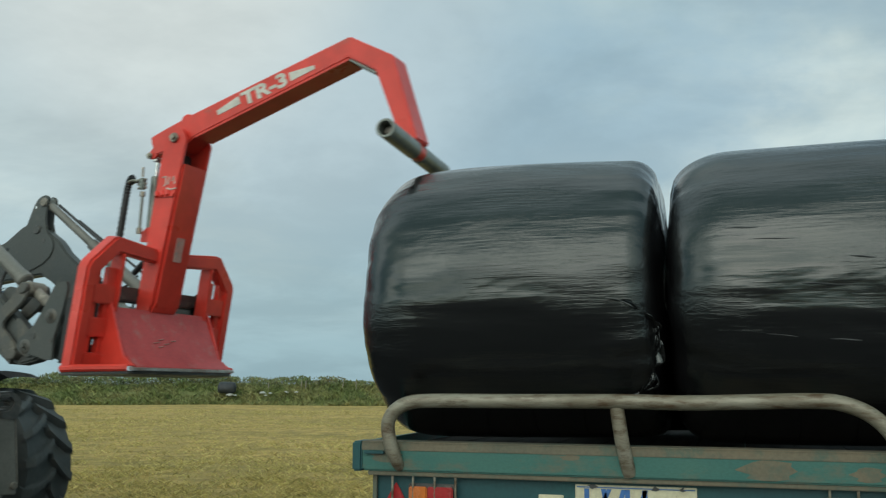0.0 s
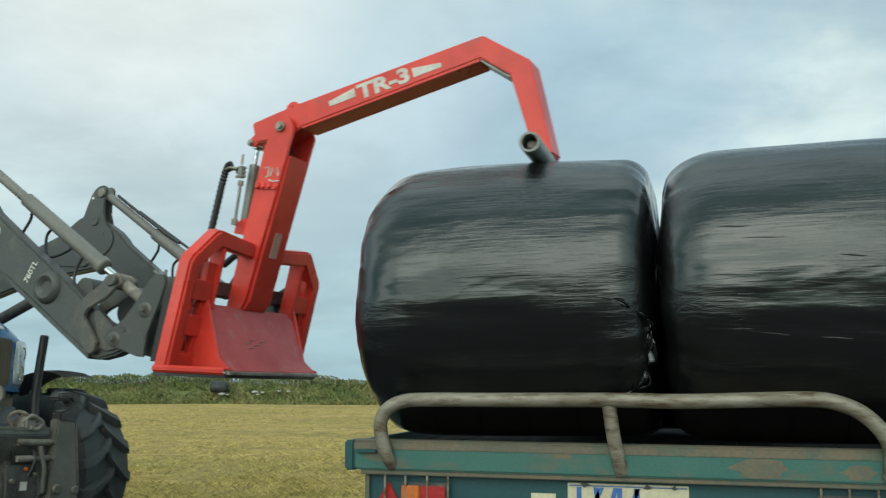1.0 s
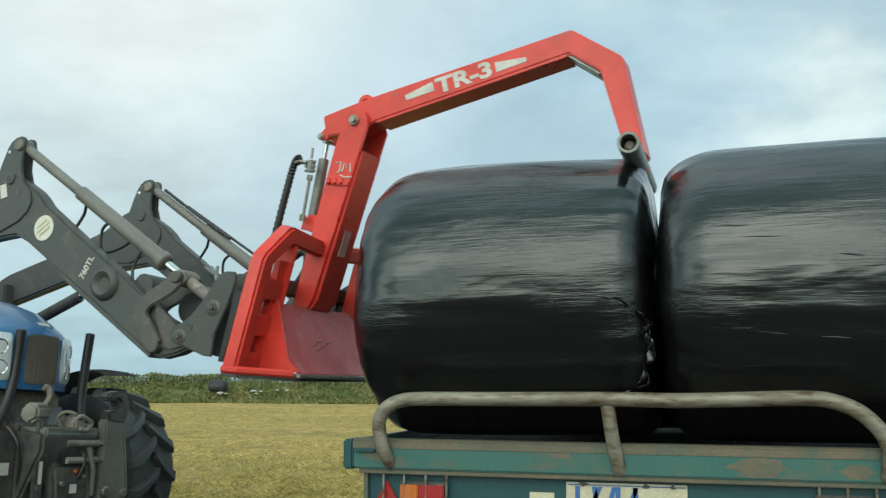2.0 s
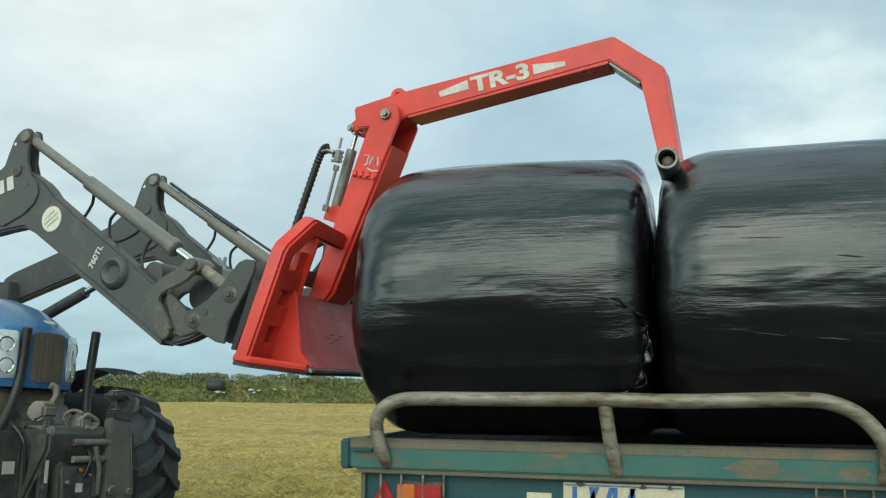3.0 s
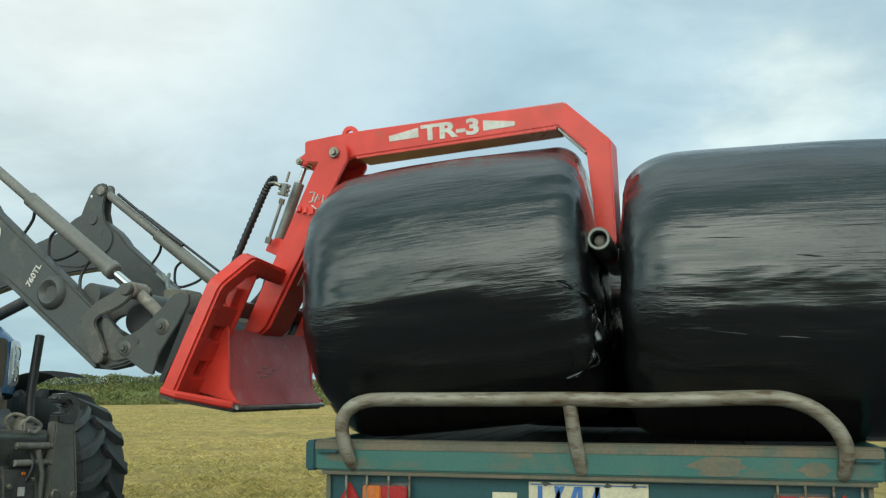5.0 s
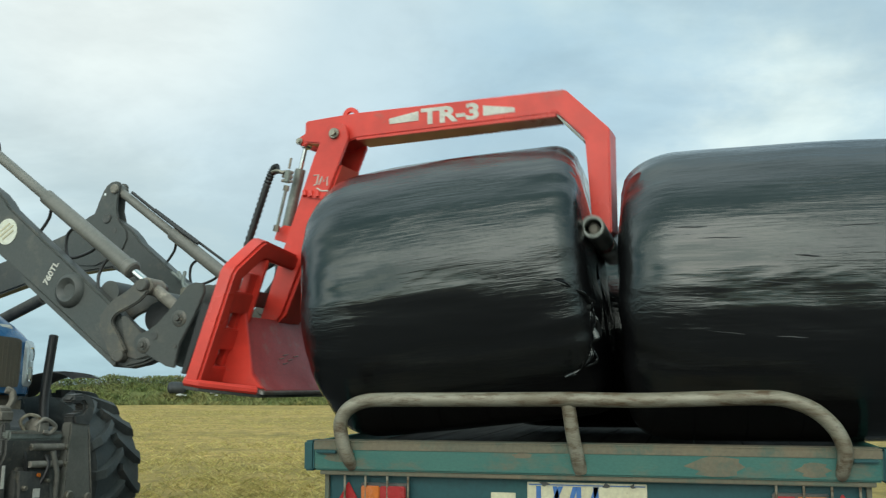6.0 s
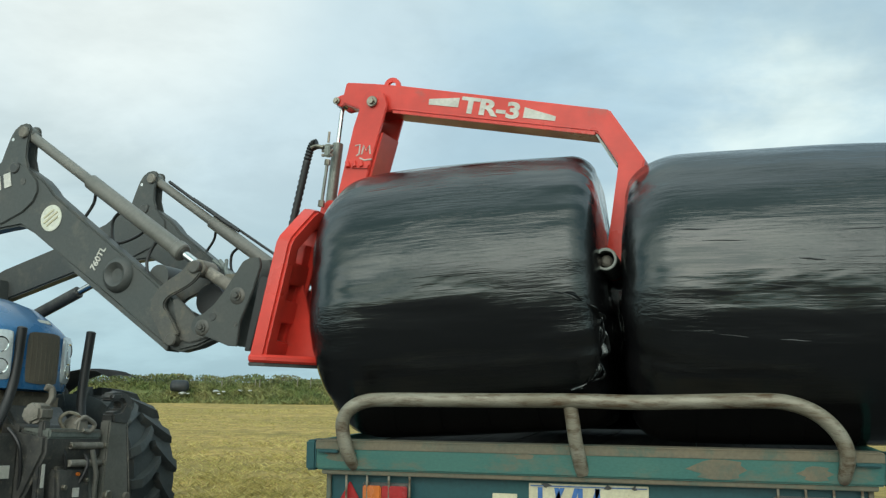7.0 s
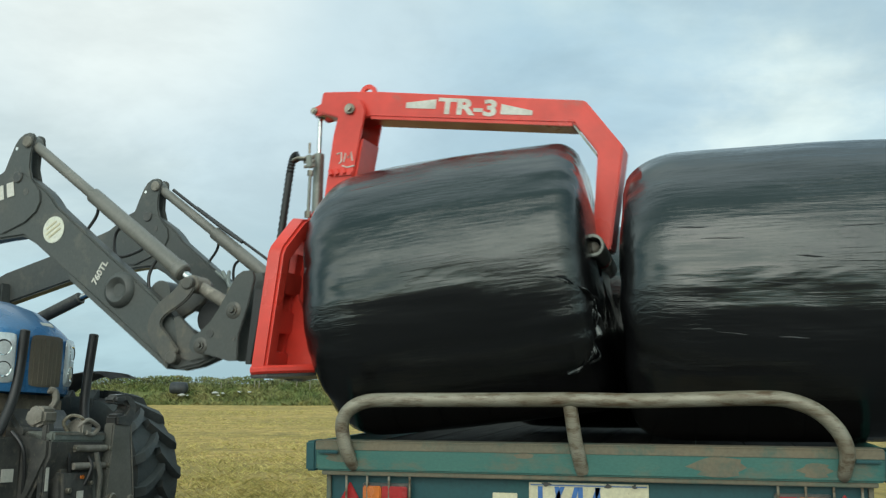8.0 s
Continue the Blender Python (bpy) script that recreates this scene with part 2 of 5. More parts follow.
PLANK = material("weathered_deck_planks", (0.035, 0.031, 0.026), 0.95, second=(0.025, 0.022, 0.018), scale=3, stretch=(6, 0.5, 1), bump=0.4, ior=1.12)


# ------------------------------------------------------------------ mesh helpers
def part(name, bm, mat, parent=None, label="", smooth=40.0):
    bmesh.ops.recalc_face_normals(bm, faces=bm.faces)
    me = bpy.data.meshes.new(name)
    bm.to_mesh(me)
    bm.free()
    me.materials.append(mat)
    if smooth:
        me.shade_smooth()
        me.set_sharp_from_angle(angle=radians(smooth))
    ob = new(name, me)
    if parent is not None:
        ob.parent = parent
    if label:
        ob["label"] = label
    return ob


def thing(name, label, category, group="", m=None):
    ob = new(name)
    ob.empty_display_size = 0.2
    if m is not None:
        ob.matrix_world = m
    return tagged(ob, label, category, group)


def bevelled(bm, geom_faces, width, seg=2):
    if width <= 0:
        return
    edges = {e for f in geom_faces for e in f.edges if len(e.link_faces) == 2 and e.calc_face_angle(0) > 0.5}
    bmesh.ops.bevel(bm, geom=list(edges), offset=width, segments=seg, affect="EDGES", clamp_overlap=True)


def prism(pts, y0, y1, bev=0.0, bm=None, axis="y", seg=2):
    """A polygon extruded: axis y takes (x, z), axis x takes (y, z), axis z takes (x, y)."""
    own = bmesh.new()
    put = {"y": lambda p, d: (p[0], d, p[1]), "x": lambda p, d: (d, p[0], p[1]), "z": lambda p, d: (p[0], p[1], d)}[axis]
    a = [own.verts.new(put(p, y0)) for p in pts]
    b = [own.verts.new(put(p, y1)) for p in pts]
    own.faces.new(a)
    own.faces.new(b[::-1])
    n = len(pts)
    for i in range(n):
        own.faces.new((a[i], b[i], b[(i + 1) % n], a[(i + 1) % n]))
    bmesh.ops.recalc_face_normals(own, faces=own.faces)
    bevelled(own, own.faces, bev, seg)
    return joined(bm, own)


def joined(bm, own, m=None):
    if m is not None:
        bmesh.ops.transform(own, matrix=m, verts=own.verts)
    if bm is None:
        return own
    me = bpy.data.meshes.new("scratch")
    own.to_mesh(me)
    own.free()
    bm.from_mesh(me)
    bpy.data.meshes.remove(me)
    return bm


def block(x0, x1, y0, y1, z0, z1, bev=0.0, bm=None, seg=2):
    return prism([(x0, z0), (x1, z0), (x1, z1), (x0, z1)], y0, y1, bev, bm, seg=seg)


def sweep(path, r, n=12, bm=None, caps=True, phase=0.0, flat=1.0):
    """A round bar along a path; r may be a list of radii."""
    own = bmesh.new()
    path = [Vector(p) for p in path]
    radii = r if isinstance(r, (list, tuple)) else [r] * len(path)
    tang = []
    for i, p in enumerate(path):
        a, b = path[max(0, i - 1)], path[min(len(path) - 1, i + 1)]
        tang.append((b - a).normalized())
    ref = Vector((0, 0, 1)) if abs(tang[0].z) < 0.9 else Vector((1, 0, 0))
    side = tang[0].cross(ref).normalized()
    rings = []
    for p, t, rad in zip(path, tang, radii):
        side = (side - t * side.dot(t)).normalized()
        up = side.cross(t)
        rings.append([own.verts.new(p + (side * math.cos(phase + 2 * math.pi * k / n) + up * flat * math.sin(phase + 2 * math.pi * k / n)) * rad) for k in range(n)])
    for a, b in zip(rings, rings[1:]):
        for k in range(n):
            own.faces.new((a[k], a[(k + 1) % n], b[(k + 1) % n], b[k]))
    if caps:
        own.faces.new(rings[0])
        own.faces.new(rings[-1][::-1])
    return joined(bm, own)


def smooth_path(pts, steps=6):
    """A rounded line through points (Catmull-Rom)."""
    pts = [Vector(p) for p in pts]
    out = []
    for i in range(len(pts) - 1):
        p0, p1, p2, p3 = pts[max(0, i - 1)], pts[i], pts[i + 1], pts[min(len(pts) - 1, i + 2)]
        for s in range(steps):
            t = s / steps
            out.append(0.5 * ((2 * p1) + (p2 - p0) * t + (2 * p0 - 5 * p1 + 4 * p2 - p3) * t * t + (3 * p1 - p0 - 3 * p2 + p3) * t ** 3))
    out.append(pts[-1])
    return out


def rod(p, q, r, n=16, bm=None, chamfer=0.0):
    p, q = Vector(p), Vector(q)
    if chamfer:
        d = (q - p).normalized() * chamfer
        return sweep([p, p + d, q - d, q], [r - chamfer, r, r, r - chamfer], n, bm)
    return sweep([p, q], r, n, bm)


def lathe(profile, n=48, bm=None, m=None):
    """(radius, along) turned about the y axis, closed where the profile is closed."""
    own = bmesh.new()
    rings = []
    for r, a in profile:
        rings.append([own.verts.new((r * math.cos(2 * math.pi * k / n), a, r * math.sin(2 * math.pi * k / n))) for k in range(n)])
    for a, b in zip(rings, rings[1:]):
        for k in range(n):
            own.faces.new((a[k], a[(k + 1) % n], b[(k + 1) % n], b[k]))
    return joined(bm, own, m)


def pipe_mesh(p, q, r, wall, n=24, bm=None):
    """An open pipe with a wall."""
    own = bmesh.new()
    p, q = Vector(p), Vector(q)
    t = (q - p).normalized()
    side = t.cross(Vector((0, 0, 1))).normalized()
    up = side.cross(t)
    ring = lambda c, rad: [own.verts.new(c + (side * math.cos(2 * math.pi * k / n) + up * math.sin(2 * math.pi * k / n)) * rad) for k in range(n)]
    loops = [ring(p, r - wall), ring(p, r - 0.003), ring(p + t * 0.003, r), ring(q - t * 0.003, r), ring(q, r - 0.003), ring(q, r - wall)]
    loops.append(loops[0])
    for a, b in zip(loops, loops[1:]):
        for k in range(n):
            own.faces.new((a[k], a[(k + 1) % n], b[(k + 1) % n], b[k]))
    return joined(bm, own)


def text_mesh(body, height, depth=0.002, shear=0.0, bold=0.0):
    """Letters as a bmesh in the x-z plane, facing -y, from the origin."""
    cu = bpy.data.curves.new("letters", "FONT")
    cu.body, cu.size, cu.extrude, cu.shear, cu.offset = body, height / 0.70, depth, shear, bold
    ob = bpy.data.objects.new("letters", cu)
    scene.collection.objects.link(ob)
    dg = bpy.context.evaluated_depsgraph_get()
    me = bpy.data.meshes.new_from_object(ob.evaluated_get(dg))
    own = bmesh.new()
    own.from_mesh(me)
    bpy.data.objects.remove(ob)
    bpy.data.curves.remove(cu)
    bpy.data.meshes.remove(me)
    bmesh.ops.transform(own, matrix=pose(0, 0, 0, 90), verts=own.verts)
    return own


def bolt(x, y, z, r, parent, name="bolt", mat=None, out=-1):
    bm = rod((x, y, z), (x, y + out * r * 0.5, z), r, 20, chamfer=r * 0.12)
    sweep([(x, y + out * r * 0.5, z), (x, y + out * r * 1.1, z)], r * 0.58, 6, bm)
    return part(name, bm, mat or BRASS, parent, smooth=30)


# ------------------------------------------------------------------ ground, sea, hedge
def field_xy(a, d):
    """A place a metres to the side and d metres out over the field."""
    return RIGHT * a + AHEAD * d


def ground_material():
    m = bpy.data.materials.new("mown_hay_stubble")
    m.use_nodes = True
    nt = m.node_tree
    b = nt.nodes["Principled BSDF"]
    tc = nt.nodes.new("ShaderNodeTexCoord")

    def tex(stretch, sc, det, rgh=0.6):
        mp = nt.nodes.new("ShaderNodeMapping")
        mp.inputs["Scale"].default_value = stretch
        mp.inputs["Rotation"].default_value = (0, 0, radians(-22))
        nt.links.new(tc.outputs["Object"], mp.inputs[0])
        n = nt.nodes.new("ShaderNodeTexNoise")
        n.inputs["Scale"].default_value, n.inputs["Detail"].default_value, n.inputs["Roughness"].default_value = sc, det, rgh
        nt.links.new(mp.outputs[0], n.inputs["Vector"])
        return n.outputs["Fac"]

    def ramp(fac, stops):
        r = nt.nodes.new("ShaderNodeValToRGB")
        while len(r.color_ramp.elements) < len(stops):
            r.color_ramp.elements.new(0.5)
        for e, (p, c) in zip(r.color_ramp.elements, stops):
            e.position, e.color = p, (*c, 1)
        nt.links.new(fac, r.inputs[0])
        return r.outputs[0]

    def mix(fac, a, c, kind="MIX"):
        n = nt.nodes.new("ShaderNodeMix")
        n.data_type, n.blend_type = "RGBA", kind
        for sock, v in ((n.inputs[0], fac), (n.inputs[6], a), (n.inputs[7], c)):
            if isinstance(v, (int, float)):
                sock.default_value = v
            else:
                nt.links.new(v, sock)
        return n.outputs[2]

    straw = ramp(tex((1, 1, 1), 3.2, 10, 0.78), [(0.34, (0.165, 0.113, 0.032)), (0.48, (0.41, 0.275, 0.080)), (0.62, (0.52, 0.36, 0.118)), (0.72, (0.66, 0.49, 0.20))])
    green = ramp(tex((1, 1, 1), 4.0, 9, 0.75), [(0.36, (0.14, 0.113, 0.026)), (0.64, (0.39, 0.285, 0.078))])
    swath = ramp(tex((0.35, 0.8, 1), 0.5, 6, 0.65), [(0.42, (0, 0, 0)), (0.62, (0.8, 0.8, 0.8))])
    col = mix(swath, straw, green)
    tufts = ramp(tex((1.2, 0.8, 1), 1.7, 8, 0.72), [(0.36, (0.80, 0.82, 0.82)), (0.50, (1.16, 1.16, 1.14)), (0.66, (1.50, 1.46, 1.42))])
    col = mix(1.0, col, tufts, "MULTIPLY")
    nt.links.new(col, b.inputs["Base Color"])
    b.inputs["Roughness"].default_value = 0.95
    bp = nt.nodes.new("ShaderNodeBump")
    bp.inputs["Strength"].default_value, bp.inputs["Distance"].default_value = 0.9, 0.06
    nt.links.new(tex((1, 1, 1), 11.0, 8, 0.75), bp.inputs["Height"])
    nt.links.new(bp.outputs[0], b.inputs["Normal"])
    return m


def make_ground():
    bm = bmesh.new()
    side = [-4000, -900, -200] + [-90 + 2 * i for i in range(91)] + [200, 900, 4000]
    deep = [-4000, -900, -150, -40, -10] + [2 * i for i in range(0, 46)]
    grid = []
    for d in deep:
        row = []
        for a in side:
            p = field_xy(a, d)
            z = 0.0
            if 12 < d < 80 and abs(a) < 95:
                z = 0.05 * noise.noise(Vector((p.x * 0.14, p.y * 0.14, 0))) * min(1, (d - 12) / 8)
            row.append(bm.verts.new((p.x, p.y, z)))
        grid.append(row)
    # the field ends in a slope down to the shore
    for d, z in ((100, -3.0), (130, -14.0)):
        grid.append([bm.verts.new((*field_xy(a, d).xy, z)) for a in side])
    for r, s in zip(grid, grid[1:]):
        for i in range(len(side) - 1):
            bm.faces.new((r[i], r[i + 1], s[i + 1], s[i]))
    tagged(part("ground", bm, ground_material()), "mown hay field with pale yellow-green stubble", "field", kind="structure")

    # unseen dark sheet, added so the bales' lower halves reflect black
    reflected_dark = material("dark_reflected_ground", (0.030, 0.030, 0.030), 0.85, second=(0.040, 0.039, 0.037), spots=(0.024, 0.024, 0.025), scale=0.6, fine=40, bump=0.4)
    bm = bmesh.new()
    vs = [[bm.verts.new((x, y, 0.006)) for x in (-60, -20, -4, 4, 20, 60)] for y in (-34, -10, -2, 9.2)]
    for r, q in zip(vs, vs[1:]):
        for k in range(5):
            bm.faces.new((r[k], r[k + 1], q[k + 1], q[k]))
    tagged(part("road", bm, reflected_dark), "unseen dark ground added to darken the bale film's reflections", "yard", kind="structure")

    sea = material("grey_blue_sea", (0.06, 0.12, 0.15), 0.25, second=(0.08, 0.14, 0.17), scale=0.02, fine=0.6, bump=0.3, bump_dist=0.2)
    bm = bmesh.new()
    corners = [field_xy(a, d) for a, d in ((-4500, 110), (4500, 110), (4500, 4700), (-4500, 4700))]
    bm.faces.new([bm.verts.new((p.x, p.y, -7.0)) for p in corners])
    tagged(part("water", bm, sea), "calm grey-blue sea under an overcast sky", "sea", kind="structure")


def leaf_tuft(rng, verts, faces, base, h, w, lean, up=1.0):
    """One blade: a bent narrow strip of two faces."""
    a = rng.uniform(0, 2 * math.pi)
    dx, dy = math.cos(a), math.sin(a)
    lx, ly = rng.gauss(0, lean), rng.gauss(0, lean)
    i = len(verts)
    x, y, z = base
    verts += [(x - dx * w, y - dy * w, z), (x + dx * w, y + dy * w, z), (x + lx * 0.4 * h + dx * w * 0.6, y + ly * 0.4 * h + dy * w * 0.6, z + h * 0.6 * up),
              (x + lx * h, y + ly * h, z + h * up)]
    faces += [(i, i + 1, i + 2), (i, i + 2, i + 3)]


def mesh_from(name, verts, faces, mat, smooth=False):
    me = bpy.data.meshes.new(name)
    me.from_pydata(verts, [], faces)
    me.materials.append(mat)
    if smooth:
        me.shade_smooth()
    return new(name, me)


def make_stubble():
    rng = random.Random(4)
    verts, faces = [], []
    for i in range(80000):
        d = 10.6 + 32 * rng.random() ** 1.6
        a = rng.uniform(-0.56, 0.12) * d
        p = field_xy(a, d)
        n = noise.noise(Vector((p.x * 0.9, p.y * 0.9, 3)))
        if n < -0.15 and rng.random() < 0.7:
            continue
        leaf_tuft(rng, verts, faces, (p.x, p.y, -0.03), rng.uniform(0.035, 0.085) + 0.035 * max(0, n), rng.uniform(0.004, 0.008), 1.0)
    mat = material("cut_straw", (0.52, 0.42, 0.155), 0.9, second=(0.38, 0.32, 0.10), scale=1.2, bump=0, island=0.42)
    tagged(mesh_from("stubble", verts, faces, mat), "short cut straw and hay scattered on the field", "stubble", kind="stuff")


HEDGE_D = 52.0


def bank_height(a):
    return 1.06 + 0.14 * noise.noise(Vector((a * 0.12, 2.0, 0))) + 0.07 * noise.noise(Vector((a * 0.6, 5.0, 0)))


def hedge_top(a):
    """Height of the scrub along the bank: fuller on one side, low where the sea shows."""
    base = 1.40 + 0.13 * noise.noise(Vector((a * 0.16, 9.0, 0))) + 0.12 * noise.noise(Vector((a * 0.75, 4.0, 0)))
    base += 0.16 * max(0.0, noise.noise(Vector((a * 0.42, 6.0, 0))))
    fall = min(1.0, max(0.0, (a + 10.0) / 5.0))
    return base - 0.26 * fall


def make_hedge():
    rng = random.Random(8)
    soil = material("grassy_bank", (0.12, 0.155, 0.045), 0.95, second=(0.19, 0.185, 0.07), spots=(0.07, 0.06, 0.03), scale=0.9, fine=8, bump=0.8, bump_dist=0.08)
    bm = bmesh.new()
    prof = [(-1.6, -0.05), (-1.0, 0.25), (-0.5, 0.55), (0.1, 0.8), (0.9, 1.0), (1.8, 0.95), (3.0, 0.4), (4.2, -0.05)]
    rows = []
    for i in range(241):
        a = -70 + 0.5 * i
        rows.append([bm.verts.new((*field_xy(a, HEDGE_D + d + 0.3 * noise.noise(Vector((a * 0.3, d, 0)))).xy, h * bank_height(a) + 0.06 * noise.noise(Vector((a * 1.3, d * 2, 1))))) for d, h in prof])
    for r, s in zip(rows, rows[1:]):
        for k in range(len(prof) - 1):
            bm.faces.new((r[k], s[k], s[k + 1], r[k + 1]))
    tagged(part("earth_bank", bm, soil), "low overgrown earth bank along the field edge", "bank", kind="structure")

    def leaves(name, count, colours, label, size, pick):
        verts, faces = [], []
        for _ in range(count):
            leaf_at = pick()
            if leaf_at is None:
                continue
            p, z, up = leaf_at
            s = size * rng.uniform(0.6, 1.4)
            n = Vector((rng.gauss(0, 1), rng.gauss(0, 1) - 0.8, rng.gauss(0, 0.8) + 0.5)).normalized()
            t = n.orthogonal().normalized()
            t.rotate(Matrix.Rotation(rng.uniform(0, 6.28), 3, n))
            u = n.cross(t)
            c = Vector((p.x, p.y, z))
            i = len(verts)
            verts.extend([tuple(c - t * s), tuple(c - u * s * 0.45 + n * s * 0.15), tuple(c + t * s * 1.1), tuple(c + u * s * 0.45 + n * s * 0.15)])
            faces.append((i, i + 1, i + 2, i + 3))
        mat = material(name + "_leaves", colours[0], 0.75, second=colours[1], spots=colours[2], scale=0.55, fine=6, bump=0, island=0.45, spot_at=(0.5, 0.68))
        tagged(mesh_from(name, verts, faces, mat), label, "hedge" if name == "hedge_scrub" else "grass", kind="stuff")

    def scrub():
        a = rng.uniform(-46, 6)
        top = hedge_top(a)
        d = rng.uniform(-0.1, 2.2)
        k = rng.random() ** 0.8
        lo = bank_height(a) * 0.55
        clump = noise.noise(Vector((a * 1.1, k * 2.5, d)))
        if clump < -0.12:
            return None
        return field_xy(a, HEDGE_D + d), lo + (top - lo) * k * (1 + 0.25 * clump), 1

    leaves("hedge_scrub", 62000, ((0.105, 0.145, 0.048), (0.17, 0.19, 0.072), (0.20, 0.16, 0.085)), "dense low hedge of dark green scrub and bramble", 0.072, scrub)

    verts, faces = [], []
    for _ in range(26000):
        a = rng.uniform(-46, 6)
        d = rng.uniform(-1.9, 0.5)
        h = bank_height(a) * max(0, min(0.85, (d + 1.6) * 0.5))
        p = field_xy(a, HEDGE_D + d)
        tall = 0.13 + 0.20 * max(0, noise.noise(Vector((a * 0.5, d, 7))) + 0.4)
        leaf_tuft(rng, verts, faces, (p.x, p.y, h - 0.04), tall * rng.uniform(0.6, 1.3), rng.uniform(0.022, 0.05), 0.8)
    mat = material("rank_grass", (0.165, 0.205, 0.062), 0.85, second=(0.29, 0.26, 0.105), spots=(0.11, 0.15, 0.045), scale=0.6, fine=5, bump=0, island=0.4, spot_at=(0.48, 0.66))
    tagged(mesh_from("bank_grass", verts, faces, mat), "long green grass and weeds on the bank", "grass", kind="stuff")

    verts, faces = [], []
    for _ in range(900):
        a = rng.uniform(-46, 6)
        d = rng.uniform(0.2, 1.8)
        p = field_xy(a, HEDGE_D + d)
        leaf_tuft(rng, verts, faces, (p.x, p.y, hedge_top(a) - 0.25), rng.uniform(0.15, 0.38), 0.012, 0.25)
    mat = material("seeding_stems", (0.20, 0.17, 0.09), 0.9, second=(0.13, 0.13, 0.05), scale=0.8, bump=0, island=0.3)
    tagged(mesh_from("seed_stems", verts, faces, mat), "thin brown seeding stems above the hedge", "weeds", kind="stuff")


def make_hedge_clutter():
    wood = material("grey_fence_wood", (0.26, 0.24, 0.18), 0.85, second=(0.25, 0.22, 0.17), scale=6, bump=0.3)
    pale = material("pale_litter", (0.5, 0.5, 0.47), 0.7, second=(0.5, 0.5, 0.47), scale=6, bump=0.2)
    rng = random.Random(3)
    for a, h, lean in ((-11.0, 1.16, 0.02), (-9.3, 1.26, 0.05), (-9.05, 1.22, 0.02), (-7.2, 1.30, 0.14), (-6.4, 1.22, -0.02)):
        p = field_xy(a, HEDGE_D - 0.15)
        bm = sweep([(0, 0, 0), (lean * 0.5, 0, h * 0.5), (lean, 0.02, h)], [0.034, 0.032, 0.028], 8)
        tagged(part("fence_post", bm, wood), "thin weathered wooden fence post in the hedge", "post", "fence posts on the bank").matrix_world = pose(p.x, p.y, 0.0)
    for a, d, s, z in ((-12.75, -1.15, 0.30, 0.52), (-12.45, -1.2, 0.16, 0.5), (-11.1, -0.9, 0.28, 0.62), (-10.7, -0.95, 0.2, 0.6), (-9.9, -0.8, 0.24, 0.66), (-9.4, -0.8, 0.15, 0.66), (-10.9, -1.1, 0.14, 0.5)):
        p = field_xy(a, HEDGE_D + d)
        bm = bmesh.new()
        bmesh.ops.create_icosphere(bm, subdivisions=2, radius=s * 0.5)
        for v in bm.verts:
            v.co *= 1 + 0.45 * noise.noise(v.co * 7 + Vector((a, d, 0)))
            v.co.z *= 0.5
            v.co.x *= 1.5
        tagged(part("plastic_scrap", bm, pale), "crumpled pale scrap of plastic wrap on the bank", "litter", "plastic scraps on the bank").matrix_world = pose(p.x, p.y, z, 0, 0, rng.uniform(0, 180))


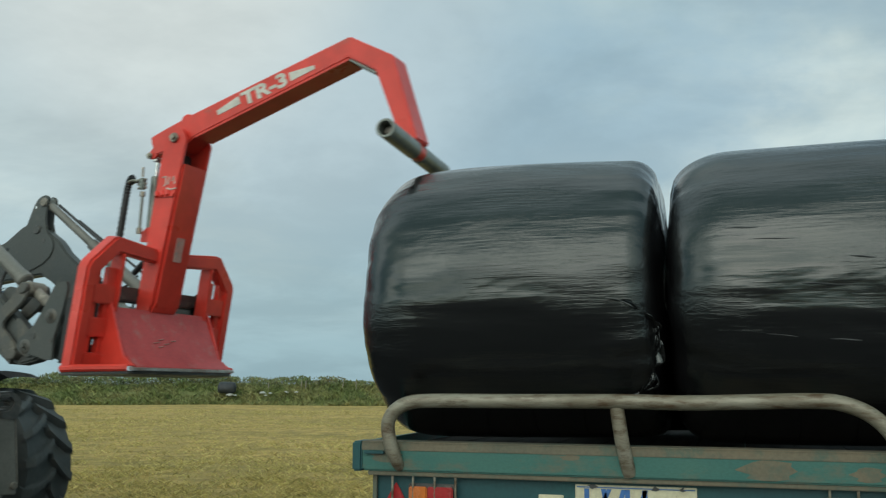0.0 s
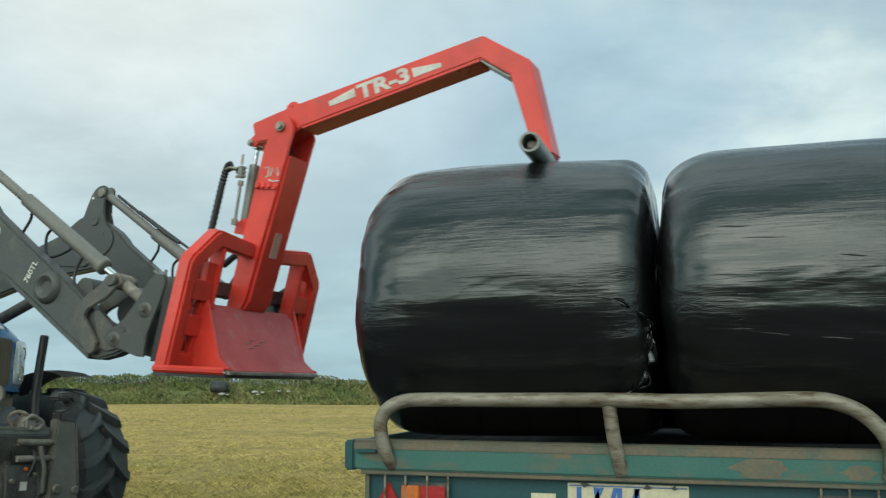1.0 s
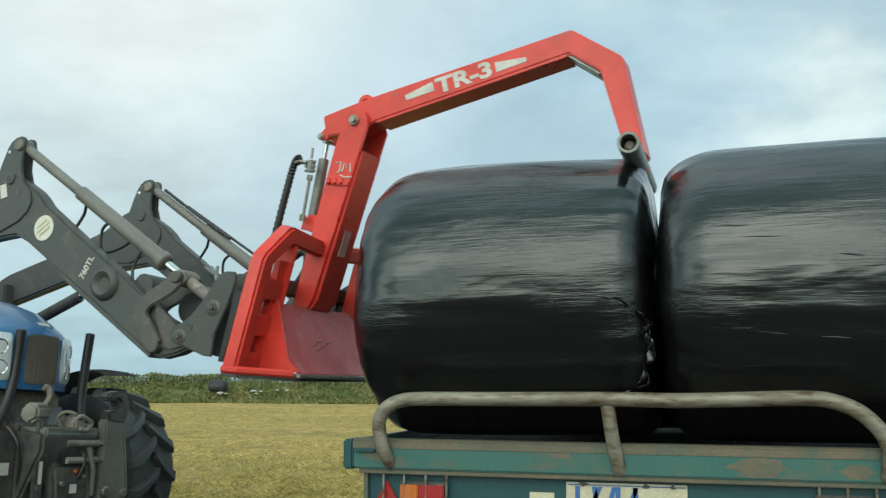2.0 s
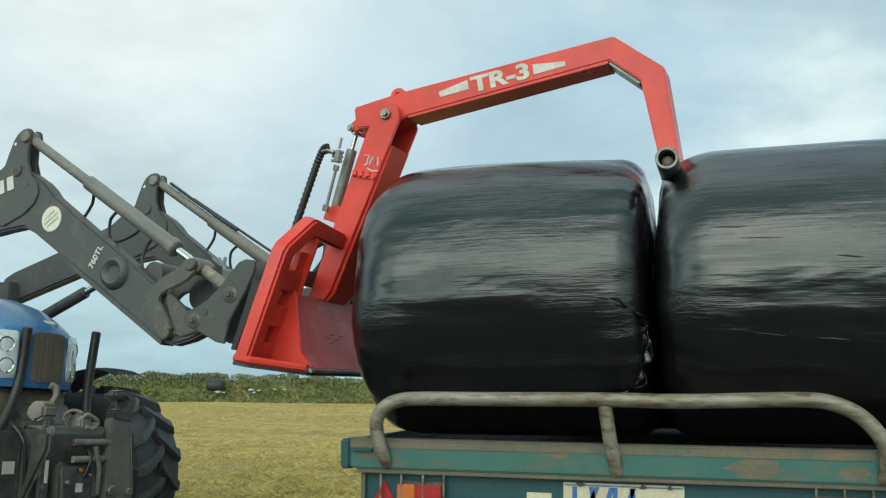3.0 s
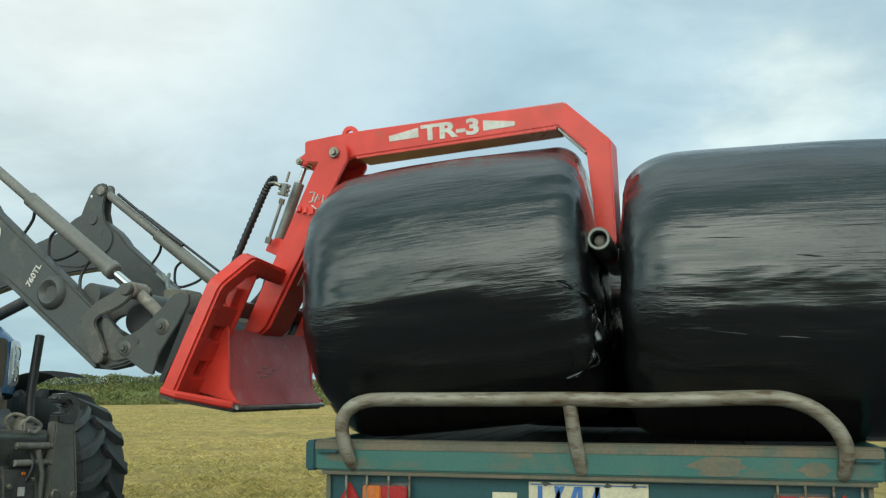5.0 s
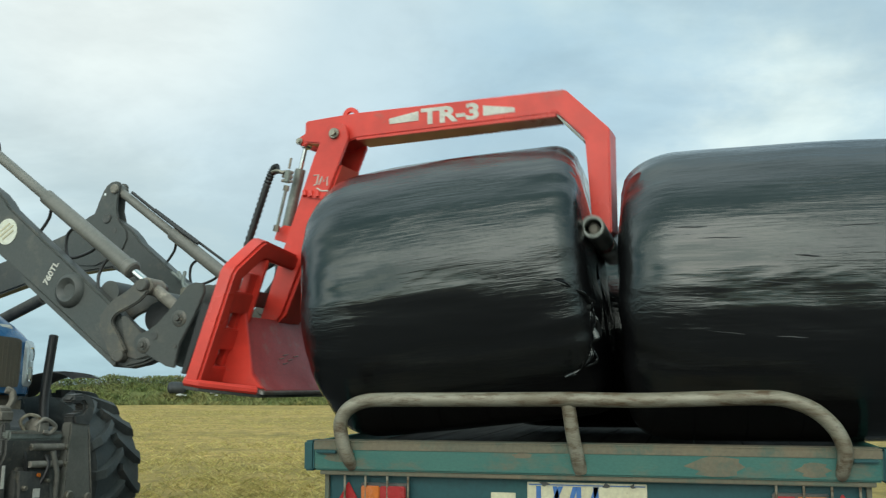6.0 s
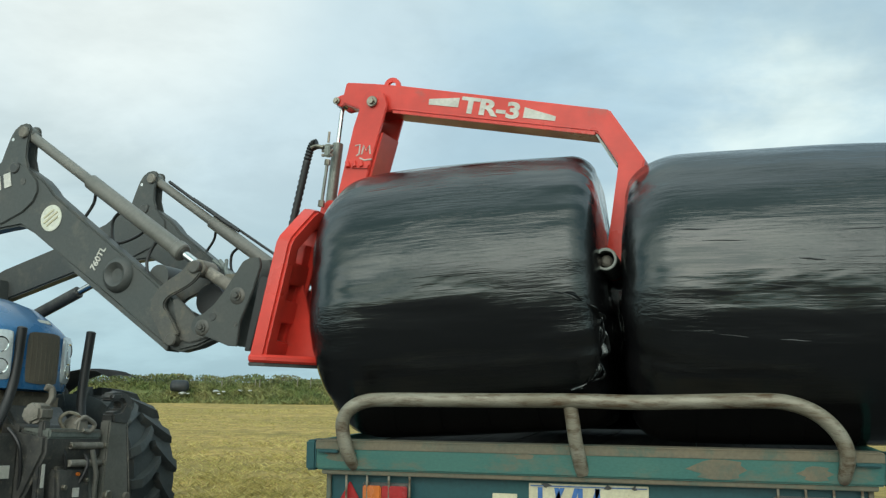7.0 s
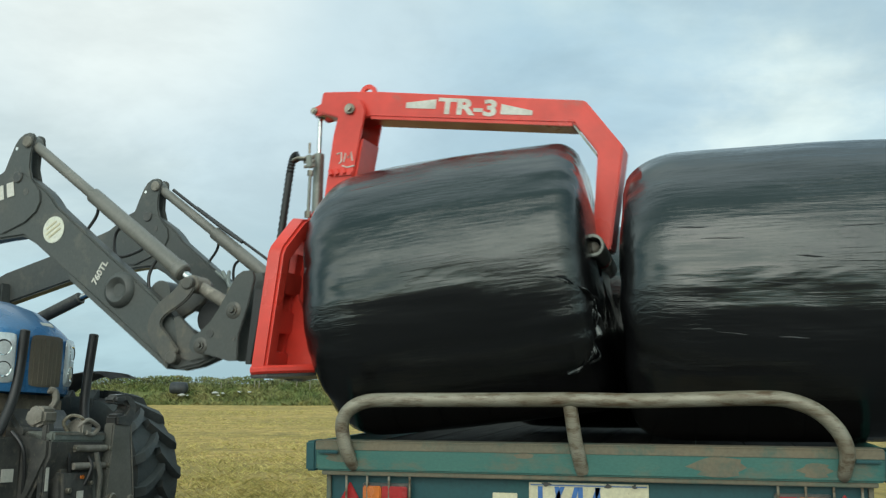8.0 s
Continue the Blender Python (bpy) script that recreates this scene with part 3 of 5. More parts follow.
# ------------------------------------------------------------------ bales
def make_bale(name, half, radius, seed, label, group, m, crumple=0.0, ring_n=180, along_n=84, rims=((0.18, 0.15), (0.18, 0.15))):
    """A wrapped round bale, its axis along x: barrel with soft rims, dished ends and creased film."""
    bm = bmesh.new()
    rng = random.Random(seed)
    phases = [(rng.randint(9, 34), rng.uniform(0, 6.28), rng.uniform(0.3, 1.0)) for _ in range(7)]
    prof = []                                     # (x, r) from one end's middle to the other's
    for i in range(along_n + 1):
        s = i / along_n * 2 - 1
        x = s * half
        run, fall = rims[0] if x < 0 else rims[1]
        inner = half - run
        r = radius
        if abs(x) > inner:
            k = (abs(x) - inner) / run
            r = radius - fall * (1 - math.sqrt(max(0, 1 - k ** 2.2)))
        prof.append((x, r * (1 + 0.045 * (1 - s * s))))
    ends = [(0.80, 0.010), (0.6, 0.018), (0.4, 0.012), (0.2, 0.004), (0.02, 0.0)]
    r_lo, r_hi = prof[0][1], prof[-1][1]
    prof = [(-half - b, r_lo * f) for f, b in reversed(ends)] + prof + [(half + b, r_hi * f) for f, b in ends]
    rings = []
    for x, r in prof:
        ring = []
        for k in range(ring_n):
            th = 2 * math.pi * k / ring_n
            c, s = math.cos(th), math.sin(th)
            q = Vector((x * 1.2, c * 1.4, s * 1.4 + seed))
            rr = r + (0.016 * noise.noise(q) + 0.005 * noise.noise(Vector((x * 2.2, c * 9, s * 9 + seed)))) * min(1, r / 0.3)
            edge = max(0.0, min(1.0, (abs(x) - (half - 0.26)) / 0.2)) * min(1, r / 0.3)
            if edge > 0:
                fold = sum(w * math.sin(f * th + p + 3 * noise.noise(q * 2)) for f, p, w in phases) / 4
                rr += 0.008 * edge * fold
            if crumple and x > half - 0.34:
                near = math.exp(-((th - math.radians(232)) / 0.42) ** 2) * min(1, (x - half + 0.34) / 0.2) * min(1, r / 0.4)
                rr += crumple * near * (0.5 + 2.2 * abs(noise.noise(Vector((x * 13, c * 12, s * 12)))))
            z = rr * s
            lo = -radius * 1.045 + 0.012
            if z < lo + 0.10:
                z = lo + 0.10 - (0.10 * (1 - math.exp(-(lo + 0.10 - z) / 0.10)))
            ring.append(bm.verts.new((x + 0.012 * noise.noise(Vector((c * 3, s * 3, x + seed))), rr * c, z)))
        rings.append(ring)
    for a, b in zip(rings, rings[1:]):
        for k in range(ring_n):
            bm.faces.new((a[k], a[(k + 1) % ring_n], b[(k + 1) % ring_n], b[k]))
    bm.faces.new(rings[0])
    bm.faces.new(rings[-1][::-1])
    ob = part(name, bm, FILM, smooth=70)
    ob.matrix_world = m
    return tagged(ob, label, "hay bale", group)


BALE_R, BED = 0.674, 1.0
SIT = BED + BALE_R * 1.045 - 0.016
BALE_A = (-1.033, 4.95, SIT + 0.012)


def add_creases(bale):
    """Pinched folds and a pale scrape on the film, laid on the bale's skin."""
    skin = [(v.co.x, math.degrees(math.atan2(v.co.z, v.co.y)) % 360, math.hypot(v.co.y, v.co.z)) for v in bale.data.vertices if abs(v.co.x) < 0.68 and v.co.y < 0]

    def on_skin(x, th, out):
        r = min(skin, key=lambda q: ((q[0] - x) / 0.02) ** 2 + ((q[1] - th) / 2.0) ** 2)[2] + out
        return (x, r * math.cos(radians(th)), r * math.sin(radians(th)))

    scrape = material("scraped_film", (0.10, 0.10, 0.10), 0.5, bump=0.0)
    for x0, t0, x1, t1, w, mat in ((0.026, 171.0, 0.139, 172.1, 0.0035, HOSE), (-0.177, 179.2, 0.035, 180.6, 0.0035, HOSE), (-0.318, 195.5, -0.12, 197.2, 0.0016, scrape), (-0.06, 197.4, 0.089, 198.2, 0.0016, scrape),
                                   (-0.46, 159.5, -0.30, 160.0, 0.003, HOSE), (-0.36, 164.0, -0.16, 164.6, 0.0025, HOSE), (0.18, 162.0, 0.40, 161.3, 0.0025, HOSE)):
        n = 9
        pts = [on_skin(x0 - 0.1 + (x1 - x0) * k / n, t0 + (t1 - t0) * k / n + 0.06 * math.sin(k * 1.3), -0.001) for k in range(n + 1)]
        part("film_crease", sweep(pts, [w * (0.25 + math.sin(math.pi * k / n)) for k in range(n + 1)], 6), mat, bale)


def make_bales():
    lifted = make_bale("wrapped_bale", 0.69, BALE_R, 1, "round bale in glossy black film, gripped by a red grab", "bales on the trailer", pose(*BALE_A), crumple=0.006, rims=((0.27, 0.20), (0.13, 0.13)))
    # the wrap's tail: gathered strands of film round the rim
    bm = bmesh.new()
    turns = [(0.47, 183.3, 0.690), (0.55, 184.6, 0.683), (0.612, 187.2, 0.660), (0.655, 191.0, 0.628), (0.678, 196.0, 0.605), (0.688, 202.0, 0.60), (0.682, 207.0, 0.605), (0.660, 213.0, 0.634), (0.622, 218.0, 0.672), (0.55, 221.5, 0.694), (0.47, 224.5, 0.702)]
    spine = [Vector((x, r * math.cos(radians(th)), r * math.sin(radians(th)))) for x, th, r in smooth_path(turns, 9)]
    for q in range(9):
        seed = Vector((q * 5.3, q * 2.1, 0))
        lo, hi = int(len(spine) * (0.0, 0.25, 0.38, 0.30, 0.45, 0.10)[q % 6]), int(len(spine) * (0.93, 0.80, 0.90, 0.66, 0.86, 0.55)[q % 6])
        path, rad = [], []
        for i in range(lo, hi):
            k = i / (len(spine) - 1)
            body = max(0.0, math.sin(math.pi * (i - lo) / (hi - lo - 1))) ** 0.6
            sway = (0.046 + 0.004 * q) * math.sin(math.pi * k)
            path.append(spine[i] + Vector((noise.noise(Vector((k * 7, 0, 0)) + seed), noise.noise(Vector((k * 7, 4, 0)) + seed), noise.noise(Vector((k * 7, 8, 0)) + seed))) * sway * (1.0 if q else 0.3))
            rad.append(0.004 + body * ((0.018 if q == 0 else 0.010 if q < 6 else 0.006) * (0.6 + 0.8 * abs(noise.noise(Vector((k * 9, q, 2)))))))
        sweep(path, rad, 9, bm, phase=q, flat=0.4)
    for v in bm.verts:
        v.co += Vector((noise.noise(v.co * 17), noise.noise(v.co * 17 + Vector((5, 0, 0))), noise.noise(v.co * 17 + Vector((0, 5, 0))))) * 0.014
    part("film_tail", bm, FILM, lifted, "crumpled tail of the film wrap", smooth=50)
    resting = make_bale("wrapped_bale", 0.79, BALE_R + 0.016, 2, "round bale in glossy black film, resting on the trailer", "bales on the trailer", pose(0.495, 4.95, SIT + 0.020, 0, -0.4), rims=((0.27, 0.17), (0.2, 0.15)))
    add_creases(resting)
    for x, y, r, s in ((-0.41, 6.2, 0.605, 3),):
        make_bale("wrapped_bale", 0.68, r, s, "round hay bale in black film in the second row", "bales on the trailer", pose(x, y, BED + r * 1.045 - 0.016), ring_n=96, along_n=40)
    p = field_xy(-12.95, HEDGE_D - 0.95)
    make_bale("wrapped_bale", 0.45, 0.30, 7, "small dark wrapped bale lying on the grassy bank", "", pose(p.x, p.y, 0.86, 0, 0, 20), ring_n=48, along_n=24).data.materials[0] = material("dull_dark_wrap", (0.03, 0.035, 0.04), 0.6, scale=4)
    return lifted


# ------------------------------------------------------------------ trailer
def make_trailer():
    tr = thing("bale_trailer", "teal flat bed bale trailer with a galvanised rear hoop rail", "trailer", m=pose(-0.465, 4.25, 0))
    X = lambda x: x + 0.465                      # plan x to trailer x; trailer y 0 is the rear face
    Y = lambda y: y - 4.25
    # rear cross beam
    part("rear_beam", block(X(-1.645), X(0.715), 0, 0.13, 0.917, 1.040, 0.008), TEAL, tr, "faded teal steel beam with rust and dust")
    part("beam_top", block(X(-1.645), X(0.715), -0.002, 0.128, 1.040, 1.047, 0.002), TEAL_DIRTY, tr, "dusty worn top of the beam")
    part("dust_strip", block(X(-1.645), X(0.715), -0.003, 0.002, 1.008, 1.0395, 0.001), TEAL_DIRTY, tr, "tan dust along the beam's upper edge")
    for x0, x1, z0, z1 in ((-1.60, -1.46, 0.955, 1.0075), (-0.02, 0.20, 0.925, 1.0075), (-0.75, -0.66, 0.985, 1.0075), (0.40, 0.52, 0.93, 0.99)):
        n = 14
        ring = [(X((x0 + x1) / 2) + (x1 - x0) / 2 * math.cos(6.283 * i / n) * (1 + 0.3 * math.sin(3.7 * i + x0)), (z0 + z1) / 2 + (z1 - z0) / 2 * math.sin(6.283 * i / n)) for i in range(n)]
        part("rust_stain", prism(ring, -0.0012, 0.0005), TEAL_DIRTY, tr)
    part("beam_end", block(X(-1.692), X(-1.645), -0.003, 0.133, 0.914, 1.046, 0.008), TEAL_DEEP, tr)
    part("beam_end", block(X(0.715), X(0.762), -0.003, 0.133, 0.914, 1.046, 0.008), TEAL_DEEP, tr)
    part("lower_flange", block(X(-1.62), X(0.69), 0.012, 0.12, 0.897, 0.917, 0.003), TEAL_DIRTY, tr, "dirty lower flange")
    for x0, x1 in ((-1.630, -1.535), (0.605, 0.700)):
        part("lashing_bracket", block(X(x0), X(x1), -0.020, 0.0, 0.992, 1.006, 0.004), TEAL_DEEP, tr)
    # hoop rail
    hoop = [(-1.468, 4.262, 0.938), (-1.475, 4.236, 0.965), (-1.492, 4.222, 1.02), (-1.508, 4.215, 1.09), (-1.505, 4.212, 1.145), (-1.470, 4.21, 1.192), (-1.405, 4.21, 1.222), (-1.30, 4.21, 1.231),
            (-0.9, 4.21, 1.233), (-0.5, 4.21, 1.236), (-0.22, 4.211, 1.233), (0.0, 4.21, 1.239), (0.27, 4.21, 1.246), (0.38, 4.21, 1.234), (0.475, 4.21, 1.192), (0.545, 4.212, 1.12),
            (0.575, 4.218, 1.04), (0.566, 4.236, 0.965), (0.562, 4.262, 0.938)]
    bend = smooth_path(hoop, 5)
    part("hoop_rail", sweep([(X(x), Y(y), z - 0.002) for x, y, z in bend], [0.031 - 0.008 * max(0, 1 - min(i, len(bend) - 1 - i) / 9) for i in range(len(bend))], 16), ZINC, tr, "bent galvanised pipe, scuffed and stained")
    part("rail_post", sweep([(X(-0.505), Y(4.213), 1.222), (X(-0.487), Y(4.222), 1.08), (X(-0.468), Y(4.238), 0.975), (X(-0.460), Y(4.262), 0.930)], [0.022, 0.022, 0.022, 0.021], 16, flat=1.35), ZINC, tr)
    # tail board
    part("tail_board", block(X(-1.605), X(0.675), 0.055, 0.085, 0.28, 0.897, 0.003), TEAL_DEEP, tr, "dark teal tail board")
    for x in (-1.605, 0.655):
        part("corner_post", block(X(x), X(x) + 0.02, 0.035, 0.054, 0.28, 0.897, 0.002), TEAL_DIRTY, tr)
    for x in (-1.506, -1.41, -1.31, -1.215, 0.315, 0.42, 0.525, 0.63):
        part("guard_rod", sweep([(X(x), 0.022, 0.898), (X(x) + 0.001, 0.018, 0.7), (X(x), 0.022, 0.50)], 0.0055, 8), ZINC, tr)
    for x0, flip in ((-1.435, 0), (0.30, 1)):
        lamp = part("rear_lamp", block(X(x0), X(x0 + 0.215), 0.030, 0.054, 0.735, 0.865, 0.005), DARK_IRON, tr, "rear lamp cluster in a black housing")
        a, b = (LAMP_AMBER, LAMP_RED) if not flip else (LAMP_RED, LAMP_AMBER)
        part("lens", block(X(x0 + 0.006), X(x0 + 0.090), 0.016, 0.030, 0.741, 0.853, 0.005), a, lamp)
        part("lens", block(X(x0 + 0.092), X(x0 + 0.209), 0.016, 0.030, 0.741, 0.853, 0.005), b, lamp)
    for cx in (-1.497, 0.567):
        part("triangle_reflector", prism([(X(cx) - 0.075, 0.735), (X(cx) + 0.075, 0.735), (X(cx), 0.868)], 0.040, 0.054, 0.004), LAMP_RED, tr)
    # sign boards
    sign = part("sign_board", block(X(-0.694), X(-0.193), 0.047, 0.054, 0.66, 0.884, 0.002), SIGN, tr, "chipped cream sign board with blue shapes")
    for i, (x, lean) in enumerate(((-0.655, 0.0), (-0.615, 0.055), (-0.565, -0.02), (-0.535, 0.035), (-0.485, 0.0), (-0.45, 0.04), (-0.405, -0.01))):
        part("blue_stroke", prism([(X(x), 0.75), (X(x) + 0.020, 0.75), (X(x) + 0.020 + lean, 0.868), (X(x) + lean, 0.868)], 0.0435, 0.046), SIGN_BLUE, sign)
    part("border_line", block(X(-0.686), X(-0.200), 0.0435, 0.046, 0.872, 0.876), SIGN_BLUE, sign)
    for x, w in ((-0.62, 0.035), (-0.36, 0.03), (-0.25, 0.018)):
        part("dirt_spot", prism([(X(x) + w * math.cos(a * 0.8) * (0.5 + 0.4 * math.sin(2.3 * a + x * 9)), 0.876 + 0.010 * math.sin(a * 0.8)) for a in range(8)], 0.0425, 0.0434), DARK_IRON, sign)
    part("small_plate", block(X(-0.852), X(-0.745), 0.047, 0.054, 0.745, 0.836, 0.002), SIGN, tr, "small cream plate")
    # deck, chassis, wheels
    for i in range(10):
        w = 2.34 / 10
        part("deck_plank", block(X(-1.635) + i * w + 0.0012, X(-1.635) + (i + 1) * w - 0.0012, 0.135, 7.6, 0.955, 0.998, 0.003), PLANK, tr)
    for x in (-0.95, 0.02):
        part("chassis_beam", block(X(x) - 0.05, X(x) + 0.05, 0.13, 8.4, 0.74, 0.954, 0.004), TEAL_DEEP, tr)
    for i in range(6):
        part("cross_member", block(X(-1.63), X(0.70), 0.6 + 1.3 * i, 0.68 + 1.3 * i, 0.86, 0.954, 0.003), TEAL_DEEP, tr)
    for x in (-1.66, 0.70):
        part("side_rail", block(X(x), X(x) + 0.03, 0.135, 7.6, 0.93, 1.046, 0.003), TEAL, tr)
    for y in (2.6, 3.9):
        part("axle", block(X(-1.35), X(0.42), y - 0.05, y + 0.05, 0.43, 0.53, 0.01), DARK_IRON, tr)
        for x in (-1.38, 0.45):
            make_wheel(tr, 0.48, 0.30, (X(x), y, 0.48), 90, lugs=0)
    part("drawbar", sweep([(X(-0.465), 8.3, 0.85), (X(-0.465), 9.2, 0.62), (X(-0.465), 9.8, 0.58)], 0.07, 12), TEAL_DEEP, tr)
    part("stand_leg", block(X(-0.52), X(-0.41), 9.3, 9.4, 0.0, 0.62, 0.006), DARK_IRON, tr)


def make_wheel(parent, radius, width, at, turn=0.0, lugs=18, side=1):
    """A wheel about its local y axis: rim with hub, tyre with sidewalls and bar lugs."""
    wheel = new("wheel")
    wheel.parent = parent
    wheel.matrix_basis = pose(*at, 0, 0, turn)
    h, R = width / 2, radius
    body = R - (0.060 if lugs else 0.004)
    rim_r = R * 0.56
    prof = [(rim_r, -h * 0.72), (rim_r + 0.02, -h * 0.86), (R * 0.72, -h * 1.0), (R * 0.84, -h * 1.02), (R * 0.92, -h * 0.95), (body, -h * 0.80), (body + 0.004, -h * 0.4), (body + 0.006, 0),
            (body + 0.004, h * 0.4), (body, h * 0.80), (R * 0.92, h * 0.95), (R * 0.84, h * 1.02), (R * 0.72, h * 1.0), (rim_r + 0.02, h * 0.86), (rim_r, h * 0.72)]
    bm = lathe(prof, 72)
    for s in (-1, 1) if lugs else ():
        own = bmesh.new()
        rows = []
        for k in range(6):
            f = k / 5
            y = s * h * (-0.05 + 1.08 * f)
            th = -0.44 * f + 0.16 * f * f
            drop = 0.0 if f < 0.75 else 0.05 * ((f - 0.75) / 0.25) ** 2
            half_w = 0.027 + 0.012 * f
            lo, hi = body - 0.012 - drop * 1.2, R + 0.004 - drop
            row = []
            for off, r in ((-half_w * 1.3, lo), (-half_w * 0.8, hi), (half_w * 0.8, hi), (half_w * 1.3, lo)):
                a = th + off / R
                row.append(own.verts.new((r * math.cos(a), y, r * math.sin(a))))
            rows.append(row)
        for a, b in zip(rows, rows[1:]):
            for q in range(3):
                own.faces.new((a[q], a[q + 1], b[q + 1], b[q]))
        own.faces.new(rows[0])
        own.faces.new(rows[-1][::-1])
        first = part("tread_lug", own, RUBBER, wheel, smooth=30)
        for i in range(lugs):
            lug = first if i == 0 else new("tread_lug", first.data)
            lug.parent = wheel
            lug.matrix_basis = Matrix.Rotation(2 * math.pi * (i + (0.5 if s > 0 else 0)) / lugs, 4, "Y")
    part("tyre", bm, RUBBER, wheel, "dusty black lugged tyre" if lugs else "black road tyre")
    bm = lathe([(0.02, h * 0.25), (R * 0.25, h * 0.28), (R * 0.30, h * 0.10), (R * 0.46, h * 0.02), (rim_r - 0.03, h * 0.5), (rim_r + 0.012, h * 0.78), (rim_r + 0.004, h * 0.70), (rim_r - 0.02, h * 0.3),
                (rim_r - 0.02, -h * 0.5), (rim_r + 0.012, -h * 0.78), (rim_r - 0.03, -h * 0.6), (R * 0.4, -h * 0.05), (0.02, -h * 0.02)], 48, m=None if side > 0 else pose(0, 0, 0, 0, 0, 180))
    part("rim", bm, RIM_PAINT, wheel)
    return wheel


# ------------------------------------------------------------------ tractor, loader and grab: one line of travel
PHI, ROLL, LAT, PIVOT_Z = radians(-9.14), radians(3.03), 4.702, 1.967
FORE = Vector((math.cos(PHI), math.sin(PHI), 0))
LEFT = Vector((-math.sin(PHI), math.cos(PHI), 0))
LEAN = Matrix.Rotation(PHI, 4, "Z") @ Matrix.Rotation(-ROLL, 4, "X")


def tractor_pose(s):
    return Matrix.Translation(FORE * s + LEFT * LAT) @ LEAN


def loader_pose(s, a):
    return tractor_pose(s) @ Matrix.Translation((0, 0, PIVOT_Z)) @ Matrix.Rotation(radians(a), 4, "Y")


GRAB_PHI, GRAB_ROLL, GRAB_LAT = radians(-5.81), radians(0.45), 4.743


def grab_pose(s, z, p, w):
    turn = Matrix.Rotation(GRAB_PHI + radians(w), 4, "Z") @ Matrix.Rotation(-GRAB_ROLL, 4, "X") @ Matrix.Rotation(radians(p), 4, "Y")
    return Matrix.Translation(FORE * s + LEFT * GRAB_LAT + Vector((0, 0, z))) @ turn


# seconds, way along the line, loader angle
DRIVE = [(0, -7.225, 2.349), (0.5, -6.843, 2.267), (1, -6.562, 1.789), (1.5, -6.31, 1.854), (2, -6.119, 1.806), (2.2, -6.065, 1.636), (3.3, -6.043, 0.102),
         (3.5, -6.056, 0.022), (4, -6.106, 0.405), (4.5, -6.175, 1.817), (4.7, -6.196, 3.064), (5.8, -6.107, 2.655), (6, -6.056, 2.762), (6.5, -5.913, 2.512),
         (7, -5.76, 1.132), (7.5, -5.739, 0.825), (8, -5.726, 3.034)]
# seconds, way along, height, tilt of the back frame, tilt of the arm, yaw against the usual yaw
GRIP = [(0, -4.047, 2.771, -2.388, -29.262, -0.76), (0.5, -3.588, 2.761, -0.667, -27.306, -0.04), (1, -3.217, 2.743, 2.514, -24.63, 0.24),
         (1.5, -2.946, 2.73, 3.05, -24.197, 0.2), (2, -2.724, 2.72, 4.453, -23.46, 0.23), (2.2, -2.648, 2.709, 5.562, -22.865, 0.23),
         (3.3, -2.517, 2.736, 9.525, -19.544, 0.23), (3.5, -2.529, 2.736, 9.344, -19.589, 0.23), (4, -2.594, 2.701, 9.993, -19.672, 0.04),
         (4.5, -2.649, 2.622, 11.569, -17.428, -0.03), (4.7, -2.603, 2.509, 15.444, -13.126, -0.107), (5.8, -2.663, 2.631, 8.282, -16.53, -0.533),
         (6, -2.605, 2.635, 8.217, -12.008, -0.61), (6.5, -2.499, 2.678, 5.606, -5.636, -0.47), (7, -2.406, 2.789, 1.937, 0.145, 0.18),
         (7.5, -2.383, 2.798, 2.306, 1.814, 1.3), (8, -2.526, 2.763, -3.117, -3.655, 0.98)]
# seconds, shift along, lift, tilt of the gripped bale
LIFT = [(0, 0, 0, 0), (3.3, 0, 0, 0), (3.9, 0, 0, 0), (4.1, -0.012, 0.004, 0.5), (4.5, -0.082, 0.028, 5.2), (4.7, -0.078, 0.024, 5.0), (5.8, -0.088, 0.035, 5.8), (6, -0.083, 0.032, 5.4),
        (6.5, -0.062, 0.014, 4.0), (7, -0.048, 0.006, 2.8), (7.5, -0.036, 0.003, 2.2), (8, -0.080, 0.042, 5.8)]
ARM_Y = 0.5616                                    # the loader's two arms stand this far to each side
PIN_LOW = (2.71, -0.39)                           # in the loader's plane
CRANK_PIN = (2.506, -0.442)
KNEE_PIN = (1.293, 0.746)
CARRIER_PIN = (-0.482, -1.088)                    # in the grab's plane
CRANK_LEN, LINK_LEN = 0.385, 0.262


